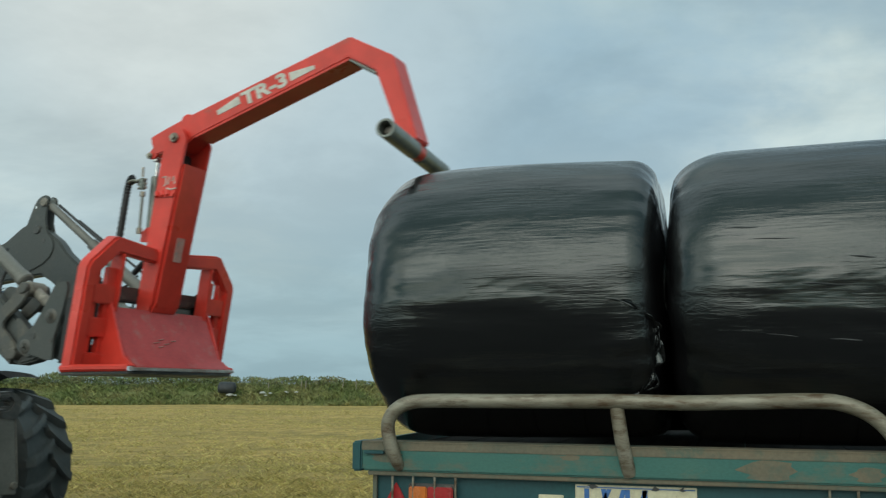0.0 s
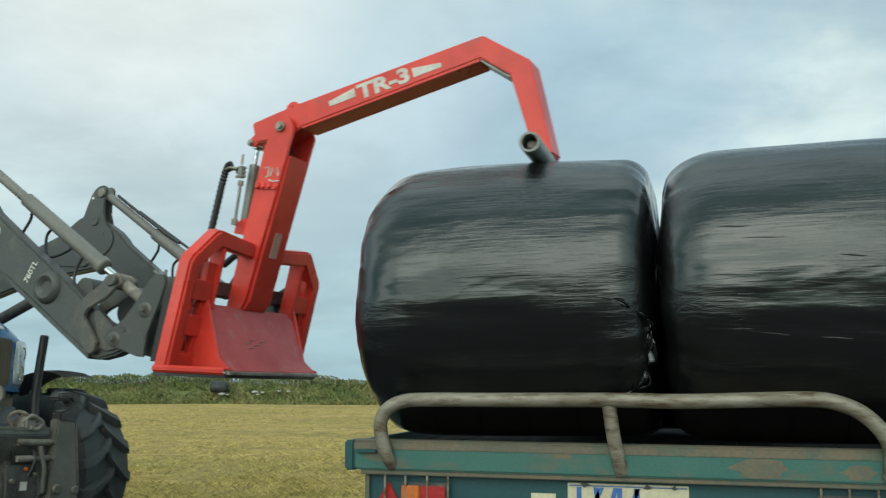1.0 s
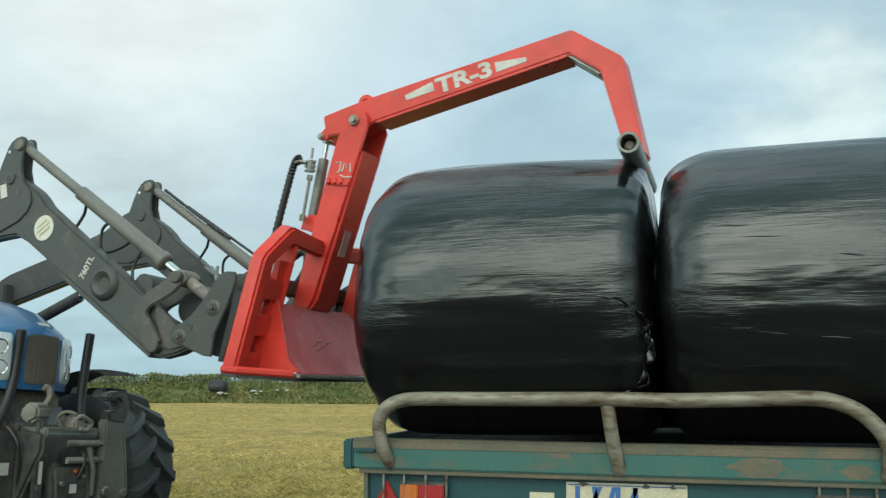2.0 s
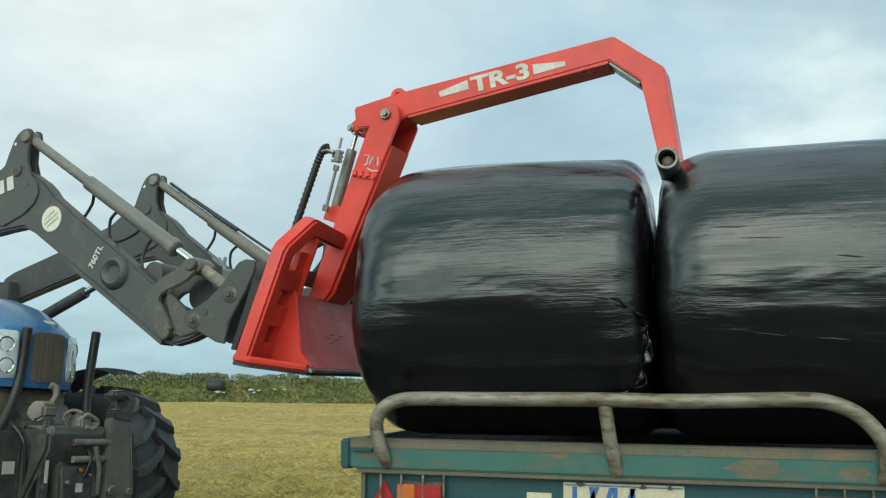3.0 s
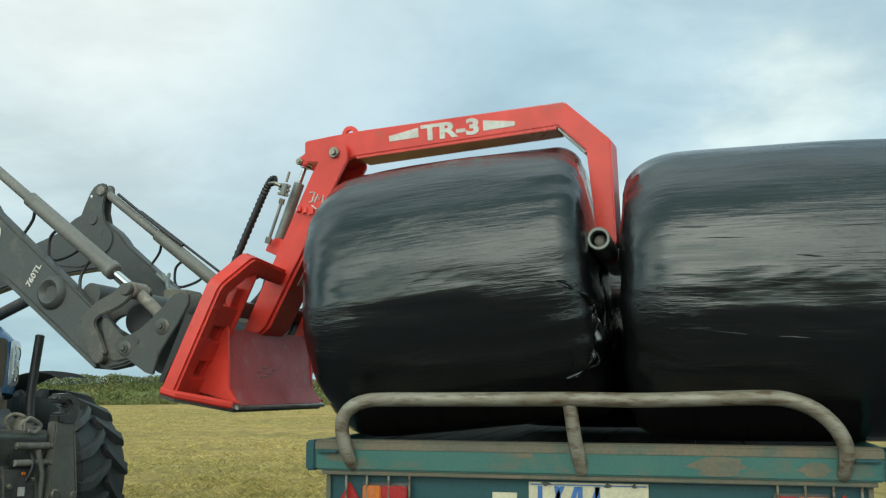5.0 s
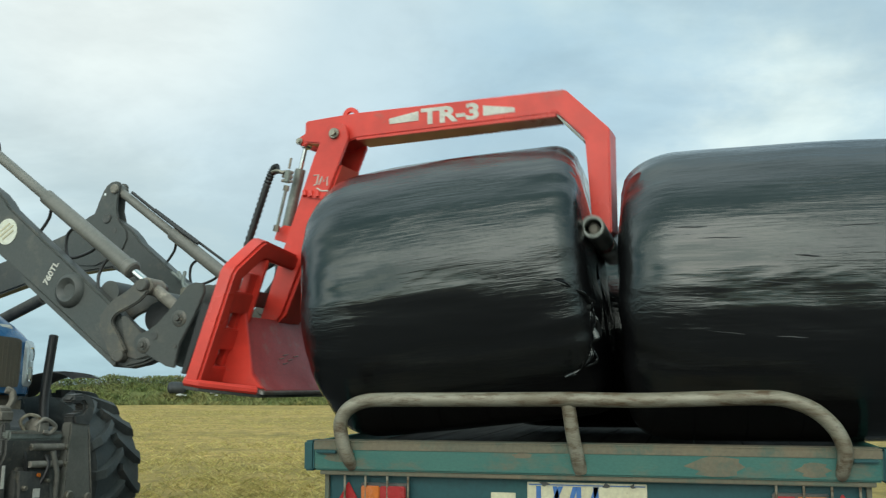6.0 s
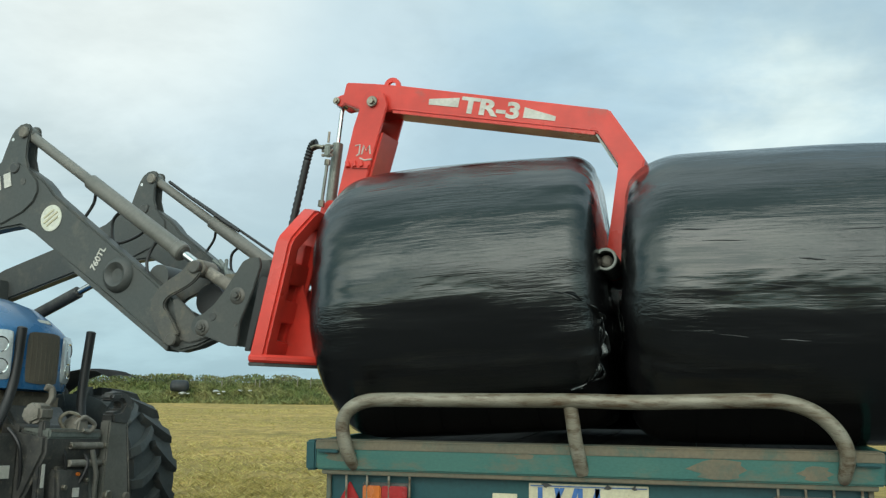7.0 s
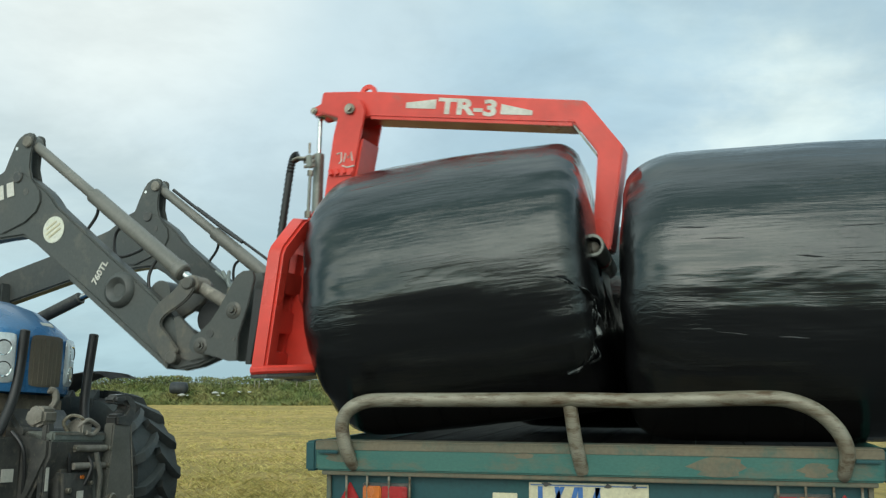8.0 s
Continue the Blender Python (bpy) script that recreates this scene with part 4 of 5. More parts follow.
def make_tractor():
    tr = thing("tractor", "blue farm tractor with dusty grille and front linkage", "tractor", m=tractor_pose(DRIVE[0][1]))
    front_u = lambda y: 1.0 - 0.92 * y * y
    HOOD_Y = -0.035
    # hood shell
    cols = [-0.372 + 0.744 * i / 20 for i in range(21)]
    prof = [(0.0, 1.235), (0.012, 1.30), (0.012, 1.45), (0.0, 1.585), (-0.035, 1.635), (-0.11, 1.685), (-0.26, 1.765), (-0.46, 1.825), (-1.0, 1.875), (-1.9, 1.92)]
    bm = bmesh.new()
    grid = []
    for y in cols:
        e = abs(y) / 0.372
        grid.append([bm.verts.new((front_u(y) + du - (0.0 if e < 0.9 else 0.03 * (e - 0.9) / 0.1), y, v - (0.10 * e ** 5 if v > 1.6 else 0))) for du, v in prof])
    for a, b in zip(grid, grid[1:]):
        for k in range(len(prof) - 1):
            bm.faces.new((a[k], b[k], b[k + 1], a[k + 1]))
    for col in (grid[0], grid[-1]):
        low = [bm.verts.new((v.co.x, v.co.y, 1.225)) for v in col[3:]]
        ups = col[3:]
        bm.faces.new([col[0], col[1], col[2], col[3], low[0]])
        for k in range(len(ups) - 1):
            bm.faces.new((ups[k], ups[k + 1], low[k + 1], low[k]))
    part("hood", bm, BLUE, tr, "rounded blue hood with dust").location.y = HOOD_Y

    def front_patch(name, y0, y1, v0, v1, off, mat, owner, label=""):
        """A panel that follows the bowed front."""
        own = bmesh.new()
        nx, nz = 14, 10
        vs = []
        for i in range(nx + 1):
            row = []
            for k in range(nz + 1):
                fy, fz = i / nx * 2 - 1, k / nz * 2 - 1
                sq = 1 - 0.07 * (abs(fy * fz)) ** 4
                y = (y0 + y1) / 2 + (y1 - y0) / 2 * fy * sq
                v = (v0 + v1) / 2 + (v1 - v0) / 2 * fz * sq
                bulge = off * (1 - max(abs(fy), abs(fz)) ** 6)
                row.append(own.verts.new((front_u(y) + 0.012 + bulge + 0.001, y, v)))
            vs.append(row)
        for a, b in zip(vs, vs[1:]):
            for k in range(nz):
                own.faces.new((a[k], b[k], b[k + 1], a[k + 1]))
        ob = part(name, own, mat, owner, label)
        ob.location.y = HOOD_Y
        return ob

    grille = front_patch("grille", -0.115, 0.168, 1.270, 1.588, 0.004, MESH_GREY, tr, label="brown dusty grille mesh")
    for i in range(7):
        y = -0.085 + 0.037 * i
        part("grille_bar", sweep([(front_u(y) + 0.016, y, 1.285), (front_u(y) + 0.017, y, 1.43), (front_u(y) + 0.016, y, 1.565)], 0.003, 6), MESH_GREY, grille)
    for s in (-1, 1):
        lamp = front_patch("headlight", s * 0.200, s * 0.356, 1.285, 1.585, 0.022, LENS, tr, label="clear twin headlight")
        for y, v in ((0.277, 1.495), (0.270, 1.365)):
            u = front_u(y) + 0.022
            own = lathe([(0.0, 0.0), (0.030, 0.004), (0.042, 0.012), (0.048, 0.013), (0.051, 0.004), (0.051, -0.02)], 28, m=pose(u, s * y, v, 0, 0, -90 + s * 26))
            part("lamp_bowl", own, CHROME, lamp)
    part("badge", prism([(-0.02, 0), (0.02, 0.012), (0.02, 0.02), (-0.02, 0.026)], -0.05, 0.05, 0.004), WHITE, tr, "small pale oval badge").matrix_basis = pose(0.905, 0.05, 1.648, 0, 30)
    # front end under the hood
    part("front_support", block(0.15, 0.90, -0.36, 0.28, 0.70, 1.225, 0.03), CASTING, tr, "dust-brown front casting")
    part("belly", block(-2.9, 0.2, -0.24, 0.24, 0.55, 1.22, 0.04), DARK_IRON, tr)
    part("front_axle", sweep([(0.64, -0.80, 0.66), (0.64, -0.3, 0.60), (0.64, 0.3, 0.60), (0.64, 0.80, 0.70)], [0.09, 0.11, 0.11, 0.09], 14), DARK_IRON, tr)
    part("linkage_frame", prism([(0.92, 0.55), (1.10, 0.50), (1.285, 0.86), (1.285, 0.965), (1.06, 1.0), (0.92, 1.15)], -0.22, 0.26, 0.02), DARK_IRON, tr, "black front linkage frame")
    part("linkage_plate", block(1.07, 1.295, -0.20, 0.24, 0.945, 1.005, 0.012), PIPE_GREY, tr, "worn grey top plate")
    for v in (0.905, 0.80):
        part("linkage_pin", rod((1.29, -0.02, v), (1.29, 0.255, v), 0.022, 14, chamfer=0.004), MUD_GREY, tr)
    part("top_clevis", prism([(1.17, 0.98), (1.30, 0.98), (1.30, 1.06), (1.25, 1.09), (1.17, 1.05)], 0.02, 0.115, 0.012), MUD_GREY, tr)
    part("lifting_hook", sweep(smooth_path([(1.24, -0.03, 1.0), (1.22, -0.05, 1.06), (1.24, -0.01, 1.10), (1.28, 0.03, 1.09), (1.29, 0.05, 1.06)], 4), 0.011, 8), ZINC, tr)
    part("upper_bracket", prism([(1.08, 1.06), (1.16, 1.02), (1.24, 1.05), (1.24, 1.13), (1.17, 1.16), (1.10, 1.13)], -0.235, -0.115, 0.018), MUD_GREY, tr, "dusty grey cast bracket")
    part("upper_finger", sweep(smooth_path([(1.17, -0.13, 1.12), (1.19, -0.10, 1.18), (1.17, -0.09, 1.235), (1.15, -0.12, 1.25)], 4), [0.035] * 12 + [0.028], 10, flat=0.6), MUD_GREY, tr)
    strut = part("top_link", block(1.20, 1.25, -0.205, -0.145, 0.45, 1.05, 0.01), DARK_IRON, tr, "black upright strut with a pale sticker")
    part("sticker", block(1.2505, 1.2525, -0.19, -0.165, 0.66, 0.91), WHITE, strut)
    part("front_panel", block(1.05, 1.08, -0.42, -0.22, 0.55, 0.97, 0.012), DARK_IRON, tr)
    part("front_panel_plate", block(1.081, 1.084, -0.36, -0.27, 0.71, 0.785), WHITE, tr)
    part("lower_casting", prism([(1.10, 0.45), (1.28, 0.45), (1.30, 0.60), (1.28, 0.78), (1.12, 0.80)], -0.10, 0.18, 0.02), DARK_IRON, tr)
    part("amber_reflector", rod((1.29, 0.06, 0.735), (1.305, 0.06, 0.735), 0.012, 14), LAMP_AMBER, tr)
    part("hydraulic_ram", rod((1.27, 0.20, 0.56), (1.25, 0.17, 0.86), 0.035, 16, chamfer=0.006), GREY_PAINT, tr)
    for y in (0.43,):
        own = prism([(0.240, 0.52), (0.505, 0.52), (0.497, 0.60), (0.424, 1.06), (0.270, 1.06), (0.246, 0.60)], 1.245, 1.325, 0.010, axis="x")
        lk = part("lower_link", own, GREY_TUBE, tr, "grey folded lower link arm")
        part("link_hook", prism([(0.290, 1.04), (0.42, 1.03), (0.455, 1.08), (0.474, 1.17), (0.44, 1.225), (0.36, 1.245), (0.27, 1.235), (0.24, 1.19), (0.30, 1.18), (0.36, 1.19), (0.385, 1.165), (0.36, 1.125), (0.28, 1.11)], 1.235, 1.335, 0.016, axis="x"), DARK_IRON, lk, "black hook end")
        part("link_pin", rod((1.325, 0.46, 0.585), (1.348, 0.46, 0.585), 0.028, 16, chamfer=0.005), MUD_GREY, lk)
        part("link_pin", rod((1.30, 0.29, 0.60), (1.352, 0.29, 0.60), 0.034, 16, chamfer=0.008), BRASS, lk)
        part("link_edge", prism([(0.494, 0.60), (0.500, 0.60), (0.428, 1.055), (0.421, 1.055)], 1.3255, 1.330, axis="x"), MUD_GREY, lk)
    for bar in ([(1.03, -0.47, 0.74), (1.02, -0.40, 0.90), (1.0, -0.30, 1.06), (0.985, -0.225, 1.22), (0.985, -0.20, 1.40), (0.995, -0.20, 1.56), (1.0, -0.20, 1.612)],
                [(1.05, 0.33, 0.98), (1.01, 0.35, 1.08), (0.985, 0.365, 1.22), (0.985, 0.38, 1.42), (0.995, 0.386, 1.585), (1.0, 0.386, 1.640)]):
        line = smooth_path(bar, 4)
        part("guard_bar", sweep(line, [0.031] * (len(line) - 1) + [0.018], 12), HOSE, tr, "upright black guard bar")
    part("cross_bar", rod((1.05, -0.22, 1.0), (1.05, 0.40, 1.0), 0.03, 12), DARK_IRON, tr)
    for i, (a, b, c) in enumerate((((1.20, -0.1, 0.98), (1.28, -0.05, 0.86), (1.24, 0.02, 0.62)), ((1.15, 0.10, 0.95), (1.31, 0.12, 0.80), (1.22, 0.05, 0.55)), ((1.05, -0.28, 1.0), (1.14, -0.26, 0.88), (1.10, -0.2, 0.6)))):
        part("hydraulic_hose", sweep(smooth_path([a, b, c], 8), 0.012, 8), HOSE, tr)
    for u, y, v, r in ((1.30, -0.01, 0.905, 0.016), (1.312, 0.262, 0.905, 0.017), (1.312, 0.262, 0.80, 0.017), (1.305, 0.13, 0.70, 0.014), (1.305, -0.05, 0.66, 0.018)):
        part("linkage_nut", rod((u - 0.02, y, v), (u + 0.012, y, v), r, 6, chamfer=0.003), BRASS, tr)
    part("plate_edge", block(1.2955, 1.300, -0.19, 0.23, 0.985, 1.000, 0.001), MUD_GREY, tr)
    part("data_plate", block(1.301, 1.304, 0.02, 0.075, 0.60, 0.655), WHITE, tr, "small pale data plate")
    part("stay_bar", sweep([(1.31, 0.15, 0.88), (1.32, 0.19, 0.74), (1.30, 0.21, 0.58)], 0.016, 10), GREY_TUBE, tr)
    part("coiled_hose", sweep(smooth_path([(1.27, 0.02, 1.03), (1.30, 0.06, 1.075), (1.31, 0.11, 1.06), (1.31, 0.15, 1.03), (1.30, 0.12, 0.99), (1.30, 0.06, 1.0)], 6), 0.014, 8), MUD_GREY, tr, "dusty coiled hose end")
    # wheels and mudguards
    wheels = []
    for y, lift in ((0.93, 0.049), (-0.93, -0.049)):
        wheels.append((make_wheel(tr, 0.62, 0.44, (0.600, y, 0.62 + lift), 0, 17, 1 if y > 0 else -1), 0.62, (0.600, y, 0.62 + lift)))
        arc = [(0.64 + 0.735 * math.cos(radians(a)), 0.64 + lift + 0.735 * math.sin(radians(a))) for a in range(74, 166, 7)]
        arc[0] = (arc[0][0] + 0.02, arc[0][1] - 0.02)
        own = bmesh.new()
        s = 1 if y > 0 else -1
        rows = []
        for k, (u, v) in enumerate(arc):
            rows.append([own.verts.new((u, s * (0.74 + 0.34 * f), v - 0.018 * (2 * f - 1) ** 4)) for f in (0, 0.12, 0.35, 0.65, 0.88, 1)])
        for a, b in zip(rows, rows[1:]):
            for k in range(5):
                own.faces.new((a[k], b[k], b[k + 1], a[k + 1]))
        bmesh.ops.solidify(own, geom=own.faces[:], thickness=0.012)
        part("mudguard", own, HOSE, tr, "black plastic front mudguard")
    for y, lift in ((0.95, 0.05), (-0.95, -0.05)):
        at = (-1.95, y, 0.86 + lift)
        wheels.append((make_wheel(tr, 0.86, 0.54, at, 0, 20, 1 if y > 0 else -1), 0.86, at))
    part("rear_axle", rod((-1.95, -0.8, 0.86), (-1.95, 0.8, 0.86), 0.14, 16), DARK_IRON, tr)
    for y in (-ARM_Y, ARM_Y):
        part("loader_mast", prism([(-0.22, 0.85), (0.20, 0.85), (0.12, 1.5), (0.10, 2.02), (-0.10, 2.02), (-0.14, 1.5)], y * 0.82 - 0.05, y * 0.82 + 0.05, 0.01), GREY_PAINT, tr)
    part("mast_cross_member", block(-0.2, 0.18, -0.52, 0.52, 0.85, 1.0, 0.01), GREY_PAINT, tr)
    # cab
    cab = part("cab_frame", block(-2.55, -1.05, -0.72, 0.72, 1.22, 1.42, 0.03), BLUE, tr)
    for x in (-2.5, -1.1):
        for y in (-0.68, 0.68):
            part("cab_pillar", sweep([(x, y, 1.40), (x * 0.98, y * 0.94, 2.55)], 0.045, 8), DARK_IRON, cab)
    part("cab_roof", block(-2.68, -0.98, -0.75, 0.75, 2.55, 2.74, 0.07, seg=4), BLUE, cab)
    part("windscreen", block(-1.10, -1.085, -0.60, 0.60, 1.44, 2.54), GLASS_DARK, cab)
    for y in (-0.665, 0.65):
        part("side_window", block(-2.42, -1.14, y, y + 0.015, 1.44, 2.54), GLASS_DARK, cab)
    part("exhaust", rod((-0.75, -0.5, 1.55), (-0.75, -0.5, 2.65), 0.05, 14), DARK_IRON, tr)
    return tr, wheels


BRACKET = [(1.10, 0.50), (1.128, 0.56), (1.142, 0.60), (1.160, 0.655), (1.190, 0.734), (1.215, 0.772), (1.250, 0.796), (1.292, 0.803), (1.325, 0.795), (1.340, 0.772), (1.332, 0.73), (1.324, 0.67), (1.328, 0.60), (1.36, 0.52)]


def make_loader():
    ld = thing("front_loader", "dusty dark grey front loader with two cranked arms", "loader", m=loader_pose(DRIVE[0][1], DRIVE[0][2]))
    outline = [(-0.07, 0.09), (0.03, 0.138), (0.52, 0.293), (0.925, 0.444), (1.08, 0.555), (1.15, 0.585), (1.245, 0.580), (1.34, 0.536), (1.469, 0.463), (1.526, 0.416), (1.57, 0.369), (1.879, 0.163), (2.133, -0.003), (2.341, -0.143), (2.53, -0.28),
               (2.66, -0.335), (2.745, -0.345), (2.765, -0.39), (2.745, -0.43), (2.64, -0.475), (2.53, -0.50), (2.45, -0.482), (2.10, -0.255), (1.715, -0.016), (1.45, 0.15), (1.35, 0.195), (1.216, 0.18),
               (0.68, 0.10), (0.06, -0.09), (-0.07, -0.08)]
    moving = []
    for s in (-1, 1):
        y = s * ARM_Y - 0.025
        arm = part("loader_arm", prism(outline, y - 0.045, y + 0.045, 0.012), GREY_PAINT, ld, "dark grey welded box arm")
        # folded lower seam and knee plate
        part("seam_strip", prism([(1.73, -0.045), (2.46, -0.50), (2.47, -0.475), (1.74, -0.018)], y - 0.052, y + 0.052, 0.003), GREY_PAINT, arm)
        face = y - 0.045
        part("knee_plate", prism([(0.95, 0.42), (1.15, 0.578), (1.245, 0.572), (1.36, 0.525), (1.44, 0.45), (1.455, 0.39), (1.43, 0.33), (1.36, 0.272), (1.20, 0.205), (0.95, 0.215)], face - 0.010, face + 0.002, 0.004), GREY_PAINT, arm)
        part("pivot_bracket", prism(BRACKET, y - 0.044, y - 0.026, 0.006), GREY_PAINT, arm)
        part("pivot_bracket", prism(BRACKET, y + 0.026, y + 0.044, 0.006), GREY_PAINT, arm)
        part("pivot_pin", rod((KNEE_PIN[0], y - 0.062, KNEE_PIN[1]), (KNEE_PIN[0], y + 0.062, KNEE_PIN[1]), 0.034, 18, chamfer=0.006), MUD_GREY, arm)
        part("boss", lathe([(0.0, -0.008), (0.035, -0.010), (0.052, -0.026), (0.066, -0.034), (0.084, -0.026), (0.098, 0.0), (0.10, 0.03)], 28, m=pose(2.092, face, -0.100)), GREY_PAINT, arm, "round pressed boss")
        part("cable_hole", rod((1.34, face - 0.012, 0.45), (1.34, face - 0.006, 0.45), 0.020, 14), DARK_IRON, arm)
        part("lug_hole", rod((1.212, y - 0.0455, 0.709), (1.212, y - 0.043, 0.709), 0.010, 12), LENS, arm)
        part("knee_bolt", rod((1.265, face - 0.02, 0.535), (1.265, face, 0.535), 0.034, 16, chamfer=0.005), DARK_IRON, arm)
        part("arm_tip_pin", rod((PIN_LOW[0], y - 0.085, PIN_LOW[1]), (PIN_LOW[0], y + 0.085, PIN_LOW[1]), 0.036, 18, chamfer=0.006), MUD_GREY, arm)
        part("crank_pivot", rod((CRANK_PIN[0], y - 0.082, CRANK_PIN[1]), (CRANK_PIN[0], y + 0.075, CRANK_PIN[1]), 0.030, 18, chamfer=0.006), MUD_GREY, arm)
        part("arm_tip_web", prism([(2.470, -0.235), (2.505, -0.228), (2.665, -0.355), (2.72, -0.36), (2.745, -0.39), (2.72, -0.425), (2.60, -0.455), (2.53, -0.44), (2.50, -0.33)], y - 0.057, y - 0.0455, 0.004), CRANK_GREY, arm, "brown dusty web at the arm's tip")
        # lift cylinder below the rear of the arm
        part("lift_cylinder", rod((0.02, y, -0.33), (0.72, y, -0.02), 0.042, 18, chamfer=0.006), DARK_IRON, ld)
        part("lift_rod", rod((0.70, y, -0.03), (0.96, y, 0.085), 0.024, 14), CHROME, ld)
        # tilt linkage, built about each pin and keyed further down
        crank = bmesh.new()
        cpath = smooth_path([(0, 0, 0), (-0.036, 0, 0.09), (-0.070, 0, 0.165), (-0.058, 0, 0.222), (-0.004, 0, 0.262), (0.075, 0, 0.284), (0.135, 0, 0.306), (0.18, 0, 0.34)], 5)
        wide = [0.040 + 0.012 * abs(2 * k / (len(cpath) - 1) - 1) for k in range(len(cpath))]
        edge_a, edge_b = [], []
        for k, c in enumerate(cpath):
            d = (cpath[min(k + 1, len(cpath) - 1)] - cpath[max(k - 1, 0)]).normalized()
            edge_a.append((c.x - d.z * wide[k], c.z + d.x * wide[k]))
            edge_b.append((c.x + d.z * wide[k], c.z - d.x * wide[k]))
        for off in (-0.083, 0.059):
            prism(edge_a + edge_b[::-1], off, off + 0.024, 0.010, crank)
        rod((0, -0.095, 0), (0, 0.095, 0), 0.034, 16, crank, chamfer=0.006)
        rod((0.18, -0.095, 0.34), (0.18, 0.095, 0.34), 0.034, 16, crank, chamfer=0.006)
        crank_ob = part("tilt_crank", crank, CRANK_GREY, ld, "curved grey crank link")
        link = rod((0, 0, 0), (LINK_LEN, 0, 0), 0.032, 14)
        rod((0, -0.06, 0), (0, 0.06, 0), 0.045, 16, link, chamfer=0.006)
        rod((LINK_LEN, -0.06, 0), (LINK_LEN, 0.06, 0), 0.045, 16, link, chamfer=0.006)
        link_ob = part("tilt_link", link, MUD_GREY, ld)
        barrel = rod((0.0, 0, 0), (0.60, 0, 0), 0.030, 18, chamfer=0.004)
        rod((0.58, 0, 0), (1.34, 0, 0), 0.043, 20, barrel, chamfer=0.006)
        rod((1.325, 0, 0), (1.385, 0, 0), 0.050, 20, barrel, chamfer=0.008)
        rod((0, -0.035, 0), (0, 0.035, 0), 0.045, 16, barrel, chamfer=0.006)
        barrel_ob = part("tilt_cylinder", barrel, GREY_TUBE, ld, "olive grey tilt cylinder")
        piston = rod((-0.60, 0, 0), (0, 0, 0), 0.022, 16)
        rod((0, -0.04, 0), (0, 0.04, 0), 0.036, 16, piston, chamfer=0.005)
        piston_ob = part("tilt_rod", piston, CHROME, ld, "bright chrome rod")
        moving.append((y, crank_ob, link_ob, barrel_ob, piston_ob))
        # hoses
        for pts in ([(1.80, y + 0.03, 0.41), (1.78, y + 0.05, 0.33), (1.72, y + 0.05, 0.24)], [(2.02, y + 0.03, 0.28), (1.93, y + 0.05, 0.22), (1.95, y + 0.06, 0.10), (2.1, y + 0.06, 0.13), (2.2, y + 0.05, 0.2)],
                    [(2.40, y + 0.03, 0.06), (2.28, y + 0.03, 0.10), (2.22, y + 0.02, 0.0), (2.25, y, -0.10)]):
            part("hydraulic_hose", sweep(smooth_path(pts, 8), 0.009, 8), HOSE, ld)
    part("oil_line", sweep([(1.42, ARM_Y - 0.04, 0.725), (1.62, ARM_Y - 0.04, 0.60), (1.90, ARM_Y - 0.04, 0.43), (2.02, ARM_Y - 0.04, 0.365)], 0.011, 8), HOSE, ld)
    part("oil_line", sweep([(1.60, ARM_Y + 0.0, 0.61), (2.3, ARM_Y + 0.0, 0.20)], 0.009, 8), HOSE, ld)
    part("cross_tube", rod((2.30, -ARM_Y, -0.10), (2.30, ARM_Y, -0.10), 0.065, 20), GREY_PAINT, ld)
    part("torsion_tube", rod((2.62, -ARM_Y + 0.03, -0.225), (2.62, ARM_Y - 0.08, -0.225), 0.085, 24), HOSE, ld, "black cross tube between the arm tips")
    part("coupling_block", block(2.18, 2.36, 0.18, 0.34, -0.045, 0.03, 0.008), BRASS, ld, "pale plated hydraulic coupling block")
    for i in range(3):
        part("coupling_pipe", sweep(smooth_path([(1.9 + 0.05 * i, 0.44, 0.16), (2.1, 0.40 - 0.04 * i, 0.05), (2.28, 0.30 - 0.03 * i, -0.0), (2.52, 0.34, -0.13 - 0.02 * i)], 6), 0.012, 8), PIPE_GREY, ld)
    # markings on the near arm
    fy = -ARM_Y - 0.0725
    own = text_mesh("760TL", 0.038, bold=0.001)
    part("model_number", own, WHITE, ld, "pale model number decal").matrix_basis = pose(1.925, fy, -0.078, 0, -62)
    part("round_decal", lathe([(0.0, -0.002), (0.074, -0.002), (0.076, 0.0)], 36, m=pose(1.575, fy, 0.229)), YELLOWISH, ld, "round pale yellow decal")
    for dz, half in ((0.030, 0.040), (0.004, 0.055), (-0.022, 0.045)):
        part("decal_stroke", block(-half, half, -0.003, 0, dz - 0.005, dz + 0.005), SIGN, ld).matrix_basis = pose(1.575, fy - 0.0022, 0.229, 0, -35)
    for i in range(3):
        x = 1.055 + 0.075 * i
        part("letter_bar", block(0, 0.052, -0.003, 0, 0, 0.085), WHITE, ld).matrix_basis = pose(x, fy - 0.0085, 0.375 + 0.02 * i, 0, -14)
    return ld, moving


